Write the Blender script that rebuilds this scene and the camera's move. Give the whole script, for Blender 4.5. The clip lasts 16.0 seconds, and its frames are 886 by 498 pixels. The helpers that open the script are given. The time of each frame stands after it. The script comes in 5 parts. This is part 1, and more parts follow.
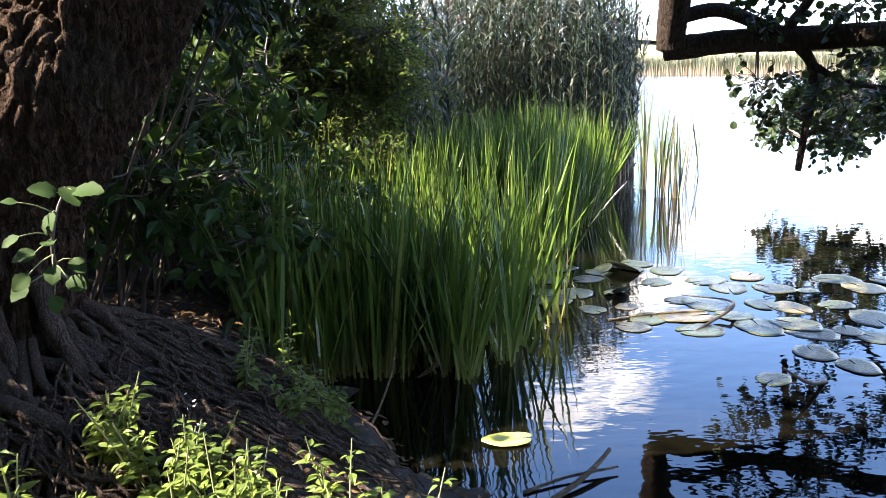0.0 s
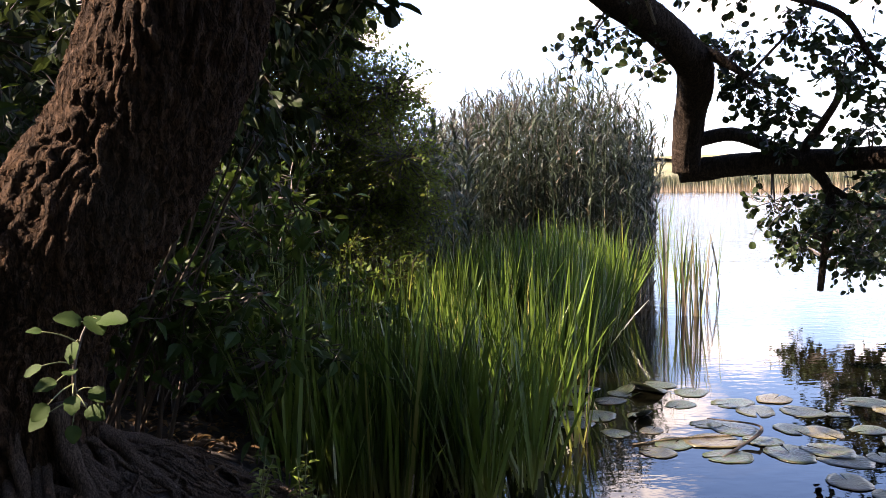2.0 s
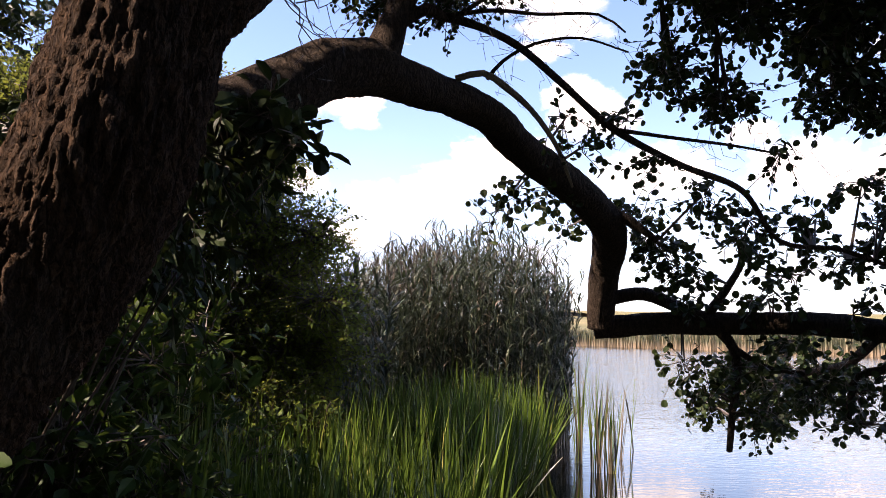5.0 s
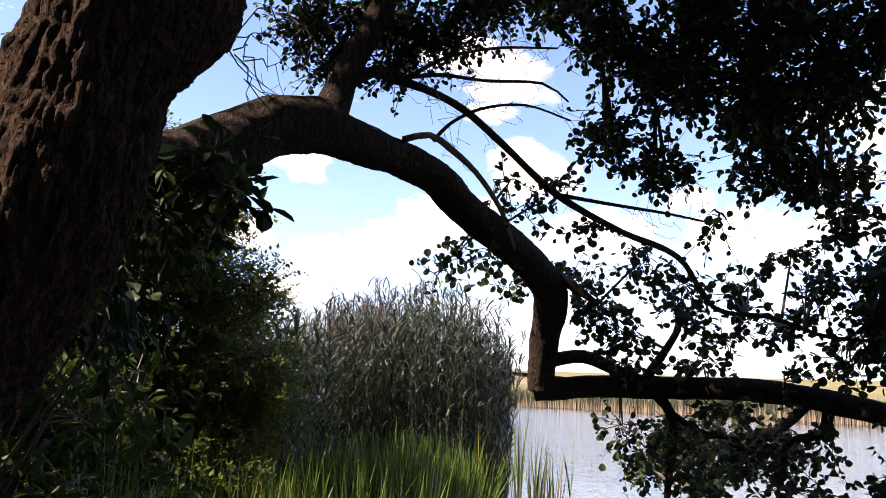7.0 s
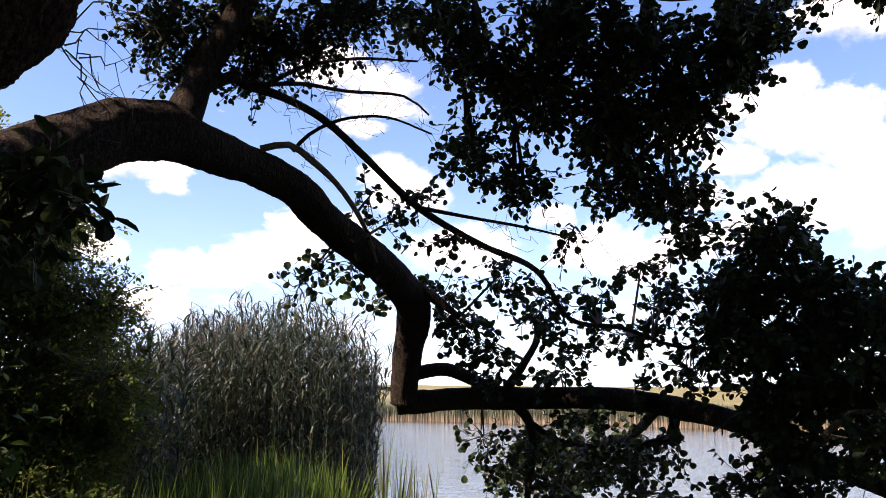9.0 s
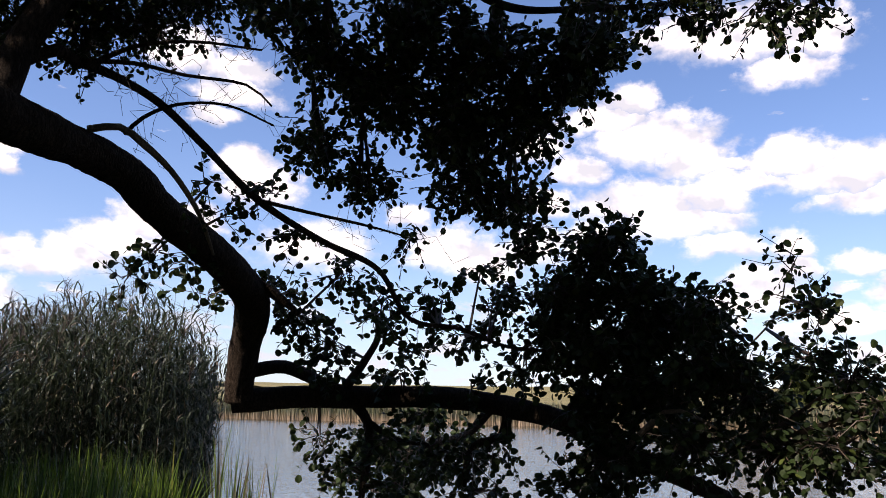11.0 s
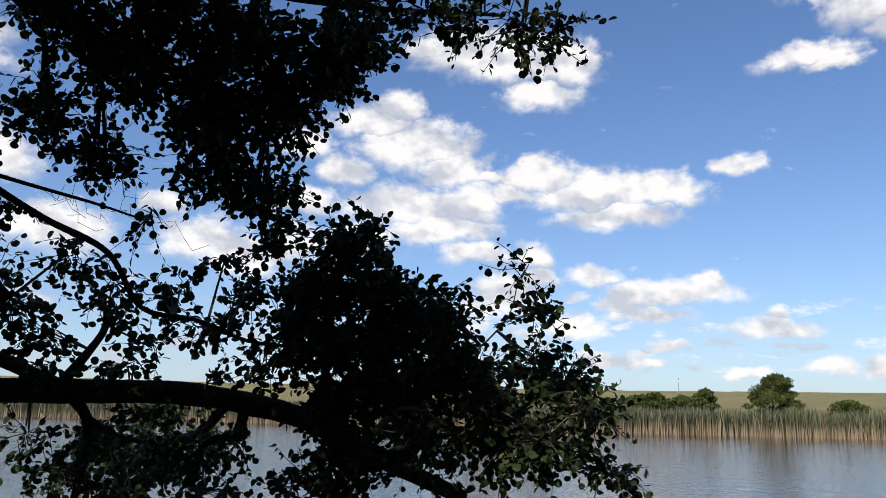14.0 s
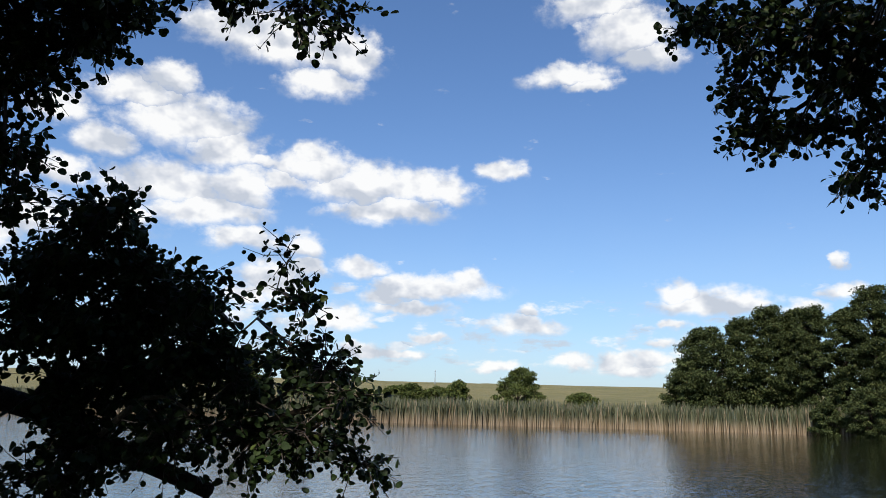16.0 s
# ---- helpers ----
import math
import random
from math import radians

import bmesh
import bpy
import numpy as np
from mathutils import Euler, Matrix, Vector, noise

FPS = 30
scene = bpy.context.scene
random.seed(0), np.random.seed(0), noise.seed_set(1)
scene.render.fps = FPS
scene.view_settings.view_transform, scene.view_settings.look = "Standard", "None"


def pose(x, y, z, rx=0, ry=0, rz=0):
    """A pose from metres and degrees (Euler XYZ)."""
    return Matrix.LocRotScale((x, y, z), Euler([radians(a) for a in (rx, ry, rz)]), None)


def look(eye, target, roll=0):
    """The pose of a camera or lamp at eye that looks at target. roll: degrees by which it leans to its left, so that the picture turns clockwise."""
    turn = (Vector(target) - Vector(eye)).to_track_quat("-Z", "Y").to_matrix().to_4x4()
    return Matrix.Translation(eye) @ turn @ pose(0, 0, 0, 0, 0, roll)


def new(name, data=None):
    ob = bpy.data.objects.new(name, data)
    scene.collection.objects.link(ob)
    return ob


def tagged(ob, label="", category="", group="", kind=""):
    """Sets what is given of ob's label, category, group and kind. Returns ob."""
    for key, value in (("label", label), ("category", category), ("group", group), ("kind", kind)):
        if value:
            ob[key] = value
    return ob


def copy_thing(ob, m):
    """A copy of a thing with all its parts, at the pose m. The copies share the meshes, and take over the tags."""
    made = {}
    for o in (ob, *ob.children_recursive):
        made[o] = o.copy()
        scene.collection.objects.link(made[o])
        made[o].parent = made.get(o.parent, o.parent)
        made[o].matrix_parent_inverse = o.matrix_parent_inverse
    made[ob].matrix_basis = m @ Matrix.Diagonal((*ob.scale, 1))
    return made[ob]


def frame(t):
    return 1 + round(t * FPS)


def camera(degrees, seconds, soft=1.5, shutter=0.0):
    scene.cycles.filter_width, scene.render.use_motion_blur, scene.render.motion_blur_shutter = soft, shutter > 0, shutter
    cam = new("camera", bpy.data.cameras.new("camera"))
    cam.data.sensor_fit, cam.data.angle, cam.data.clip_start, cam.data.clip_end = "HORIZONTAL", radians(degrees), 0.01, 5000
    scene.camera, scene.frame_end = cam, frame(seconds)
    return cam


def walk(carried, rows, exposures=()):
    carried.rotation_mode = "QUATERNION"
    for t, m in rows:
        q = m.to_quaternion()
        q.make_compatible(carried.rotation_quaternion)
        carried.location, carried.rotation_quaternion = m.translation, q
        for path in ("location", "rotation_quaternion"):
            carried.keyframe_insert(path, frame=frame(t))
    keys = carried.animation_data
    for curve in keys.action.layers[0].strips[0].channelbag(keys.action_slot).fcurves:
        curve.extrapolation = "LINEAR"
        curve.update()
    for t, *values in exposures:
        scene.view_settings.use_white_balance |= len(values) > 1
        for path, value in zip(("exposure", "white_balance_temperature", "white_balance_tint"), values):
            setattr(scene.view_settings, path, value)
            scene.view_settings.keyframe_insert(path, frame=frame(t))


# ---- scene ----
# ---- camera ----
cam = camera(58.08, 16.0, soft=0.55)
ROWS = [
    (0, -0.000, -0.000, 1.450, 0.00, -12.73, -1.38),
    (0.5, 0.002, -0.003, 1.468, 1.24, -9.77, -1.57),
    (1, 0.003, -0.003, 1.482, 1.50, -7.63, -1.67),
    (1.5, 0.001, -0.000, 1.485, 1.57, -6.20, -1.65),
    (2, 0.002, -0.003, 1.487, 1.24, -4.51, -1.40),
    (2.5, -0.000, -0.001, 1.488, 0.24, -2.94, -0.91),
    (3, -0.003, 0.007, 1.490, -0.74, -0.72, -0.38),
    (3.5, -0.000, 0.004, 1.490, -1.24, 0.83, 0.16),
    (4, 0.002, -0.001, 1.491, -2.24, 3.00, 0.44),
    (4.5, 0.004, -0.006, 1.494, -3.36, 4.59, 0.80),
    (7, 0.011, -0.017, 1.510, -8.38, 10.11, 2.26),
    (7.5, 0.021, 0.028, 1.516, -9.12, 10.78, 2.09),
    (8, 0.034, 0.017, 1.504, -10.21, 11.24, 1.87),
    (8.5, 0.044, 0.022, 1.504, -13.05, 11.37, 1.35),
    (9, 0.066, 0.016, 1.509, -17.88, 11.39, 0.62),
    (11.5, 0.159, -0.006, 1.514, -30.57, 11.47, 1.21),
    (12, 0.172, -0.014, 1.509, -33.07, 11.57, 1.45),
    (12.5, 0.177, -0.021, 1.512, -35.27, 11.65, 1.53),
    (13, 0.198, -0.012, 1.521, -38.30, 11.71, 1.21),
    (13.5, 0.223, -0.008, 1.517, -42.59, 11.77, 0.79),
    (14, 0.235, -0.009, 1.508, -45.90, 11.53, 1.13),
    (14.5, 0.253, -0.002, 1.510, -50.43, 11.07, 0.89),
    (15, 0.273, 0.005, 1.517, -54.49, 10.74, 0.99),
    (15.5, 0.290, 0.014, 1.519, -59.58, 10.90, 1.10),
    (16, 0.293, 0.013, 1.515, -62.64, 11.18, 1.53),
]


def aim(x, y, z, yaw, pitch, roll):
    a, b = radians(yaw), radians(pitch)
    ahead = Vector((-math.sin(a) * math.cos(b), math.cos(a) * math.cos(b), math.sin(b)))
    eye = Vector((x, y, z))
    return look(eye, eye + ahead, roll)


walk(cam, [(r[0], aim(*r[1:])) for r in ROWS],
     exposures=[(0, 3.12, 6850, 17), (1.5, 2.6, 7500, 25), (3.0, 2.0, 7900, 30), (4.0, 1.75, 7900, 30), (4.7, 1.65, 7900, 30), (7, 1.62, 7700, 28), (9, 1.3, 7500, 26), (11.5, 0.55, 7200, 22), (12.5, 0.35, 7000, 18), (14.5, 0.17, 6600, 11), (16, 0.16, 6500, 10)])

# ---- sky, clouds and sun ----
SUN_AZ, SUN_EL = 259.0, 46.0      # degrees clockwise from +y, and above the horizon
world = bpy.data.worlds.new("sky")
scene.world = world
world.use_nodes = True


class Nodes:
    """Short way to add and wire nodes of one tree."""

    def __init__(self, tree):
        self.tree = tree
        tree.nodes.clear()

    def add(self, kind, ins=None):
        n = self.tree.nodes.new(kind)
        for k, v in (ins or {}).items():
            self.put(n, k, v)
        return n

    def put(self, n, k, v):
        if isinstance(v, bpy.types.Node):
            v = v.outputs[0]
        if isinstance(v, bpy.types.NodeSocket):
            self.tree.links.new(v, n.inputs[k])
        else:
            n.inputs[k].default_value = v

    def math(self, op, a, b=0.0, c=0.0):
        n = self.add("ShaderNodeMath", {0: a, 1: b, 2: c})
        n.operation = op
        return n

    def vec(self, op, a, b=(0, 0, 0), c=(0, 0, 0)):
        n = self.add("ShaderNodeVectorMath")
        n.operation = op
        self.put(n, 0, a), self.put(n, 1, b)
        if op == "MULTIPLY_ADD":
            self.put(n, 2, c)
        return n

    def ramp(self, fac, stops):
        n = self.add("ShaderNodeValToRGB", {0: fac})
        e = n.color_ramp.elements
        while len(e) < len(stops):
            e.new(0.5)
        for el, (p, c) in zip(e, stops):
            el.position, el.color = p, (*c, 1) if len(c) == 3 else c
        return n

    def mix(self, fac, a, b, blend="MIX"):
        n = self.add("ShaderNodeMix")
        n.data_type, n.blend_type = "RGBA", blend
        self.put(n, 0, fac), self.put(n, 6, a), self.put(n, 7, b)
        return n.outputs[2]

    def smooth(self, x, lo, hi):
        n = self.add("ShaderNodeMapRange", {0: x, 1: lo, 2: hi, 3: 0.0, 4: 1.0})
        n.interpolation_type = "SMOOTHSTEP"
        return n


# cloud puffs: azimuth, elevation, half width, half height (radians)
CLOUDS_TOP = [(0.823, 0.438, 0.056, 0.029), (0.889, 0.429, 0.065, 0.034), (0.956, 0.422, 0.043, 0.03), (0.928, 0.386, 0.044, 0.019), (0.784, 0.442, 0.038, 0.018), (1.294, 0.484, 0.055, 0.026), (1.326, 0.45, 0.047, 0.036), (1.351, 0.422, 0.035, 0.02), (1.252, 0.406, 0.048, 0.013), (1.285, 0.395, 0.029, 0.009), (1.168, 0.294, 0.025, 0.012)]
CLOUDS_WEST = [(0.708, 0.35, 0.051, 0.022), (0.739, 0.374, 0.03, 0.019), (0.764, 0.322, 0.066, 0.036), (0.814, 0.297, 0.041, 0.027), (0.751, 0.246, 0.071, 0.03), (0.793, 0.222, 0.063, 0.023), (0.621, 0.319, 0.032, 0.017), (0.629, 0.25, 0.035, 0.019), (0.835, 0.251, 0.038, 0.029), (0.858, 0.289, 0.018, 0.01), (0.692, 0.203, 0.043, 0.023), (0.609, 0.193, 0.034, 0.025), (0.67, 0.292, 0.031, 0.019)]
CLOUDS_MID = [(0.924, 0.286, 0.046, 0.026), (0.916, 0.301, 0.026, 0.012), (0.993, 0.266, 0.076, 0.025), (1.059, 0.264, 0.058, 0.024), (1.097, 0.26, 0.023, 0.017), (1.017, 0.237, 0.065, 0.017), (0.886, 0.266, 0.025, 0.015), (0.843, 0.194, 0.039, 0.015), (0.827, 0.197, 0.02, 0.01), (0.916, 0.188, 0.024, 0.021), (0.884, 0.141, 0.038, 0.029), (0.924, 0.162, 0.018, 0.018), (0.851, 0.125, 0.027, 0.02)]
CLOUDS_LOW = [(0.991, 0.165, 0.03, 0.013), (1.085, 0.143, 0.063, 0.017), (1.038, 0.138, 0.032, 0.018), (1.129, 0.149, 0.02, 0.016), (1.021, 0.129, 0.025, 0.014), (1.057, 0.117, 0.043, 0.01), (0.969, 0.103, 0.031, 0.017), (1.199, 0.099, 0.035, 0.014), (1.202, 0.117, 0.017, 0.008), (1.423, 0.128, 0.056, 0.017), (1.389, 0.14, 0.026, 0.012), (1.459, 0.123, 0.025, 0.014), (1.376, 0.103, 0.018, 0.007)]
CLOUDS_HORIZON = [(1.349, 0.06, 0.032, 0.013), (1.356, 0.084, 0.018, 0.007), (1.312, 0.056, 0.024, 0.014), (1.335, 0.05, 0.04, 0.011), (1.254, 0.055, 0.023, 0.01), (1.164, 0.051, 0.024, 0.009), (1.521, 0.12, 0.018, 0.01), (1.562, 0.171, 0.007, 0.009), (1.003, 0.063, 0.024, 0.01), (0.982, 0.066, 0.017, 0.011), (1.038, 0.062, 0.034, 0.008), (1.077, 0.083, 0.02, 0.008), (1.562, 0.136, 0.021, 0.009)]
CLOUDS_NORTH = [(-0.111, 0.276, 0.037, 0.019), (-0.051, 0.276, 0.032, 0.016), (-0.03, 0.258, 0.02, 0.011), (0.137, 0.209, 0.042, 0.028), (0.096, 0.186, 0.041, 0.024), (0.187, 0.211, 0.029, 0.021), (0.063, 0.163, 0.04, 0.021), (0.011, 0.154, 0.046, 0.019), (-0.01, 0.166, 0.026, 0.016), (-0.044, 0.117, 0.037, 0.02), (0.224, 0.4, 0.041, 0.02), (0.225, 0.373, 0.045, 0.018), (0.204, 0.344, 0.029, 0.011), (0.242, 0.29, 0.033, 0.02), (0.265, 0.262, 0.044, 0.028), (0.338, 0.193, 0.058, 0.028), (0.509, 0.191, 0.049, 0.031), (0.55, 0.176, 0.041, 0.028), (0.453, 0.234, 0.021, 0.014), (-0.111, 0.178, 0.03, 0.019)]
CLOUDS_BEHIND = [(1.9, 0.25, 0.15, 0.06), (2.4, 0.4, 0.2, 0.08), (-0.8, 0.3, 0.2, 0.08), (-1.6, 0.4, 0.2, 0.1), (0.1, 0.62, 0.08, 0.04), (0.3, 0.72, 0.05, 0.06), (0.16, 0.41, 0.04, 0.03)]


def build_sky():
    n = Nodes(world.node_tree)
    sky = n.add("ShaderNodeTexSky")
    sky.sky_type, sky.sun_disc = "NISHITA", False
    sky.sun_elevation, sky.sun_rotation = radians(SUN_EL), radians(SUN_AZ)
    sky.air_density, sky.dust_density, sky.ozone_density = 1.0, 0.6, 1.6
    co = n.add("ShaderNodeTexCoord")
    xyz = n.add("ShaderNodeSeparateXYZ", {0: co.outputs["Generated"]})
    az = n.math("ARCTAN2", xyz.outputs[0], xyz.outputs[1])
    el = n.math("ARCSINE", xyz.outputs[2])
    p = n.add("ShaderNodeCombineXYZ", {0: az, 1: el, 2: 0.0})
    q = n.vec("MULTIPLY", p, (1.0, 1.35, 1.0))
    warp = n.add("ShaderNodeTexNoise", {"Vector": q, "Scale": 22.0, "Detail": 5.0, "Roughness": 0.55})
    off = n.vec("MULTIPLY_ADD", warp.outputs[1], (0.05, 0.035, 0.0), (-0.025, -0.0175, 0.0))
    w = n.vec("ADD", p, off)
    ws = n.add("ShaderNodeSeparateXYZ", {0: w})
    best, rise = None, None
    for a, e, rx, ry in CLOUDS_TOP + CLOUDS_WEST + CLOUDS_MID + CLOUDS_LOW + CLOUDS_HORIZON + CLOUDS_NORTH + CLOUDS_BEHIND:
        u = n.math("MULTIPLY_ADD", ws.outputs[0], 1 / rx, -a / rx)
        v = n.math("MULTIPLY_ADD", ws.outputs[1], 1 / ry, -e / ry)
        m = n.math("MAXIMUM", v, n.math("MULTIPLY", v, -1.7))          # flat undersides
        d = n.math("MULTIPLY_ADD", m, m, n.math("MULTIPLY", u, u))
        if best is None:
            best, rise = d, v
        else:
            nearer = n.math("LESS_THAN", d, best)
            rise = n.math("MULTIPLY_ADD", nearer, n.math("SUBTRACT", v, rise), rise)
            best = n.math("MINIMUM", best, d)
    best = n.math("SQRT", best)
    fine = n.add("ShaderNodeTexNoise", {"Vector": q, "Scale": 40.0, "Detail": 8.0, "Roughness": 0.58})
    body = n.math("SUBTRACT", 1.42, best)
    dens = n.math("MULTIPLY_ADD", n.math("SUBTRACT", fine, 0.5), 1.5, body)
    # crisp heads, soft feet
    foot = n.smooth(rise, 0.1, -0.7)
    mask = n.smooth(dens, n.math("MULTIPLY_ADD", foot, -0.25, -0.1), n.math("MULTIPLY_ADD", foot, 0.45, 0.72))
    # thin haze that thickens to the horizon
    haze = n.math("POWER", n.math("SUBTRACT", 1.0, n.math("MAXIMUM", n.math("MINIMUM", el, 1.0), 0.0)), 9.0)
    veil = n.add("ShaderNodeTexNoise", {"Vector": q, "Scale": 6.0, "Detail": 6.0, "Roughness": 0.6})
    haze = n.math("MULTIPLY", haze, n.math("MULTIPLY_ADD", veil, 1.1, 0.25))
    blue = n.mix(1.0, sky.outputs[0], (0.80, 1.02, 1.30, 1), "MULTIPLY")
    base = n.mix(n.math("MULTIPLY", haze, 0.75), blue, (5.3, 6.2, 7.4, 1))
    low_n = n.add("ShaderNodeTexNoise", {"Vector": n.vec("MULTIPLY", p, (1.0, 2.6, 1.0)), "Scale": 17.0, "Detail": 7.0, "Roughness": 0.58})
    belt = n.math("MULTIPLY", n.smooth(el, 0.02, 0.06), n.math("SUBTRACT", 1.0, n.smooth(el, 0.09, 0.2)))
    low_mask = n.smooth(n.math("MULTIPLY_ADD", belt, 0.16, low_n), 0.66, 0.80)
    mask = n.math("MAXIMUM", mask, n.math("MULTIPLY", low_mask, 0.75))
    up = n.vec("ADD", q, (0.006, 0.02, 0.0))
    fine2 = n.add("ShaderNodeTexNoise", {"Vector": up, "Scale": 13.0, "Detail": 4.0, "Roughness": 0.5})
    soft = n.add("ShaderNodeTexNoise", {"Vector": q, "Scale": 13.0, "Detail": 4.0, "Roughness": 0.5})
    lit = n.math("MULTIPLY_ADD", n.math("SUBTRACT", soft, fine2), 4.5, n.math("MULTIPLY_ADD", dens, 0.1, n.math("MULTIPLY_ADD", n.math("MINIMUM", n.math("MAXIMUM", rise, -1.0), 1.0), 0.26, 0.5)))
    tone = n.ramp(lit, [(0.15, (5.2, 5.6, 6.3)), (0.5, (7.0, 7.2, 7.6)), (0.85, (9.0, 9.0, 8.9))])
    out = n.mix(n.math("MULTIPLY", mask, 0.95), base, tone)
    bg = n.add("ShaderNodeBackground", {0: out, 1: 0.1})
    n.add("ShaderNodeOutputWorld", {0: bg})


build_sky()
sun = new("sun", bpy.data.lights.new("sun", "SUN"))
sun.data.energy, sun.data.angle, sun.data.color = 5.0, radians(0.5), (1.0, 0.94, 0.84)
_a, _e = radians(SUN_AZ), radians(SUN_EL)
TO_SUN = Vector((math.sin(_a) * math.cos(_e), math.cos(_a) * math.cos(_e), math.sin(_e)))
sun.matrix_world = look(TO_SUN * 60, (0, 0, 0))

# ---- materials ----


def material(name, build):
    m = bpy.data.materials.new(name)
    m.use_nodes = True
    n = Nodes(m.node_tree)
    shader = build(n)
    n.add("ShaderNodeOutputMaterial", {0: shader})
    return m


def principled(n, color, rough, bump=None, strength=0.3, dist=0.01, **more):
    ins = {"Base Color": color, "Roughness": rough}
    ins.update({k.replace("_", " "): v for k, v in more.items()})
    p = n.add("ShaderNodeBsdfPrincipled", ins)
    if bump is not None:
        b = n.add("ShaderNodeBump", {"Height": bump, "Strength": strength, "Distance": dist})
        n.put(p, "Normal", b)
    return p


def leaf_material(name, dark, light, warm, translucent=0.3, rough=0.55, scale=9.0):
    """Green leaf: each leaf its own tone, mottled, a part of the light passing through."""
    def build(n):
        geo = n.add("ShaderNodeNewGeometry")
        co = n.add("ShaderNodeTexCoord")
        per = n.ramp(geo.outputs["Random Per Island"], [(0.0, dark), (0.55, light), (0.93, light), (1.0, warm)])
        big = n.add("ShaderNodeTexNoise", {"Vector": co.outputs["Object"], "Scale": 1.3, "Detail": 3.0})
        small = n.add("ShaderNodeTexNoise", {"Vector": co.outputs["Object"], "Scale": scale * 12, "Detail": 3.0})
        shade = n.math("MULTIPLY_ADD", big, 0.5, n.math("MULTIPLY_ADD", small, 0.5, 0.5))
        col = n.mix(1.0, per, shade, "MULTIPLY")
        p = principled(n, col, rough, small, 0.2, 0.003, Specular_IOR_Level=0.2)
        t = n.add("ShaderNodeBsdfTranslucent", {0: n.mix(0.55, col, (*[c * 1.6 for c in warm], 1))})
        return n.add("ShaderNodeMixShader", {0: translucent, 1: p, 2: t})
    return material(name, build)


def bark_material(name, dark, light, scale=1.0, moss=0.2):
    """Bark: lengthwise ribs parted by ragged dark cracks, grained and flaking, dull and dry."""
    def build(n):
        co = n.add("ShaderNodeTexCoord").outputs["Object"]
        wob = n.add("ShaderNodeTexNoise", {"Vector": co, "Scale": 14.0 * scale, "Detail": 5.0, "Roughness": 0.65})
        v = n.vec("MULTIPLY_ADD", wob.outputs[1], (0.035 / scale, 0.035 / scale, 0.06 / scale), co)
        rib = n.add("ShaderNodeTexNoise", {"Vector": n.vec("MULTIPLY", v, (1.0, 1.0, 0.24)), "Scale": 30.0 * scale, "Detail": 4.0, "Roughness": 0.6})
        chip = n.add("ShaderNodeTexNoise", {"Vector": n.vec("MULTIPLY", v, (1.0, 1.0, 0.6)), "Scale": 75.0 * scale, "Detail": 5.0, "Roughness": 0.65})
        grain = n.add("ShaderNodeTexNoise", {"Vector": co, "Scale": 170.0 * scale, "Detail": 6.0, "Roughness": 0.72})
        big = n.add("ShaderNodeTexNoise", {"Vector": co, "Scale": 3.0, "Detail": 5.0})
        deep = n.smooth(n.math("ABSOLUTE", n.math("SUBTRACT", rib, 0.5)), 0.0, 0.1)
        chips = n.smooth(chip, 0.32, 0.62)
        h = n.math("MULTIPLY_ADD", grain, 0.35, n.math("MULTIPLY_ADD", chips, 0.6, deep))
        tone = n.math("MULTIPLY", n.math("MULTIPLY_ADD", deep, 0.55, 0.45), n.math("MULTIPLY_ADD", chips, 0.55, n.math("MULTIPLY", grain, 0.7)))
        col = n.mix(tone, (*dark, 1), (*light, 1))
        col = n.mix(n.math("MULTIPLY", n.smooth(big, 0.55, 0.75), moss), col, (0.06, 0.06, 0.045, 1))
        return principled(n, col, 0.95, h, 1.0, 0.02 / scale, Specular_IOR_Level=0.1)
    return material(name, build)


def stem_material(name, low, high, rough=0.6):
    def build(n):
        geo = n.add("ShaderNodeNewGeometry")
        co = n.add("ShaderNodeTexCoord")
        z = n.add("ShaderNodeSeparateXYZ", {0: co.outputs["Object"]}).outputs[2]
        fine = n.add("ShaderNodeTexNoise", {"Vector": co.outputs["Object"], "Scale": 60.0, "Detail": 3.0})
        per = n.math("MULTIPLY_ADD", geo.outputs["Random Per Island"], 0.6, n.math("MULTIPLY", fine, 0.4))
        col = n.mix(per, (*low, 1), (*high, 1))
        return principled(n, col, rough, fine, 0.2, 0.002)
    return material(name, build)


def blade_material(name, dark, light, straw, translucent=0.35, straw_share=0.12, base_z=0.25, rough=0.3, foot_share=0.55):
    """Long grass-like blade: green, straw coloured towards its foot, some blades dead."""
    def build(n):
        geo = n.add("ShaderNodeNewGeometry")
        co = n.add("ShaderNodeTexCoord")
        z = n.add("ShaderNodeSeparateXYZ", {0: co.outputs["Object"]}).outputs[2]
        rnd = geo.outputs["Random Per Island"]
        green = n.ramp(rnd, [(0.22, dark), (0.68, light), (1.0 - straw_share, light), (1.0, straw)])
        fine = n.add("ShaderNodeTexNoise", {"Vector": n.vec("MULTIPLY", co.outputs["Object"], (60, 60, 6)), "Scale": 1.0, "Detail": 3.0})
        foot = n.math("SUBTRACT", 1.0, n.smooth(n.math("MULTIPLY_ADD", fine, 0.2, z), 0.05, base_z + 0.1))
        col = n.mix(n.math("MULTIPLY", foot, foot_share), green, (*straw, 1))
        col = n.mix(1.0, col, n.math("MULTIPLY_ADD", fine, 0.6, 0.65), "MULTIPLY")
        p = principled(n, col, rough, fine, 0.25, 0.002)
        t = n.add("ShaderNodeBsdfTranslucent", {0: n.mix(0.5, col, (*[min(1, c * 1.8) for c in light], 1))})
        return n.add("ShaderNodeMixShader", {0: translucent, 1: p, 2: t})
    return material(name, build)


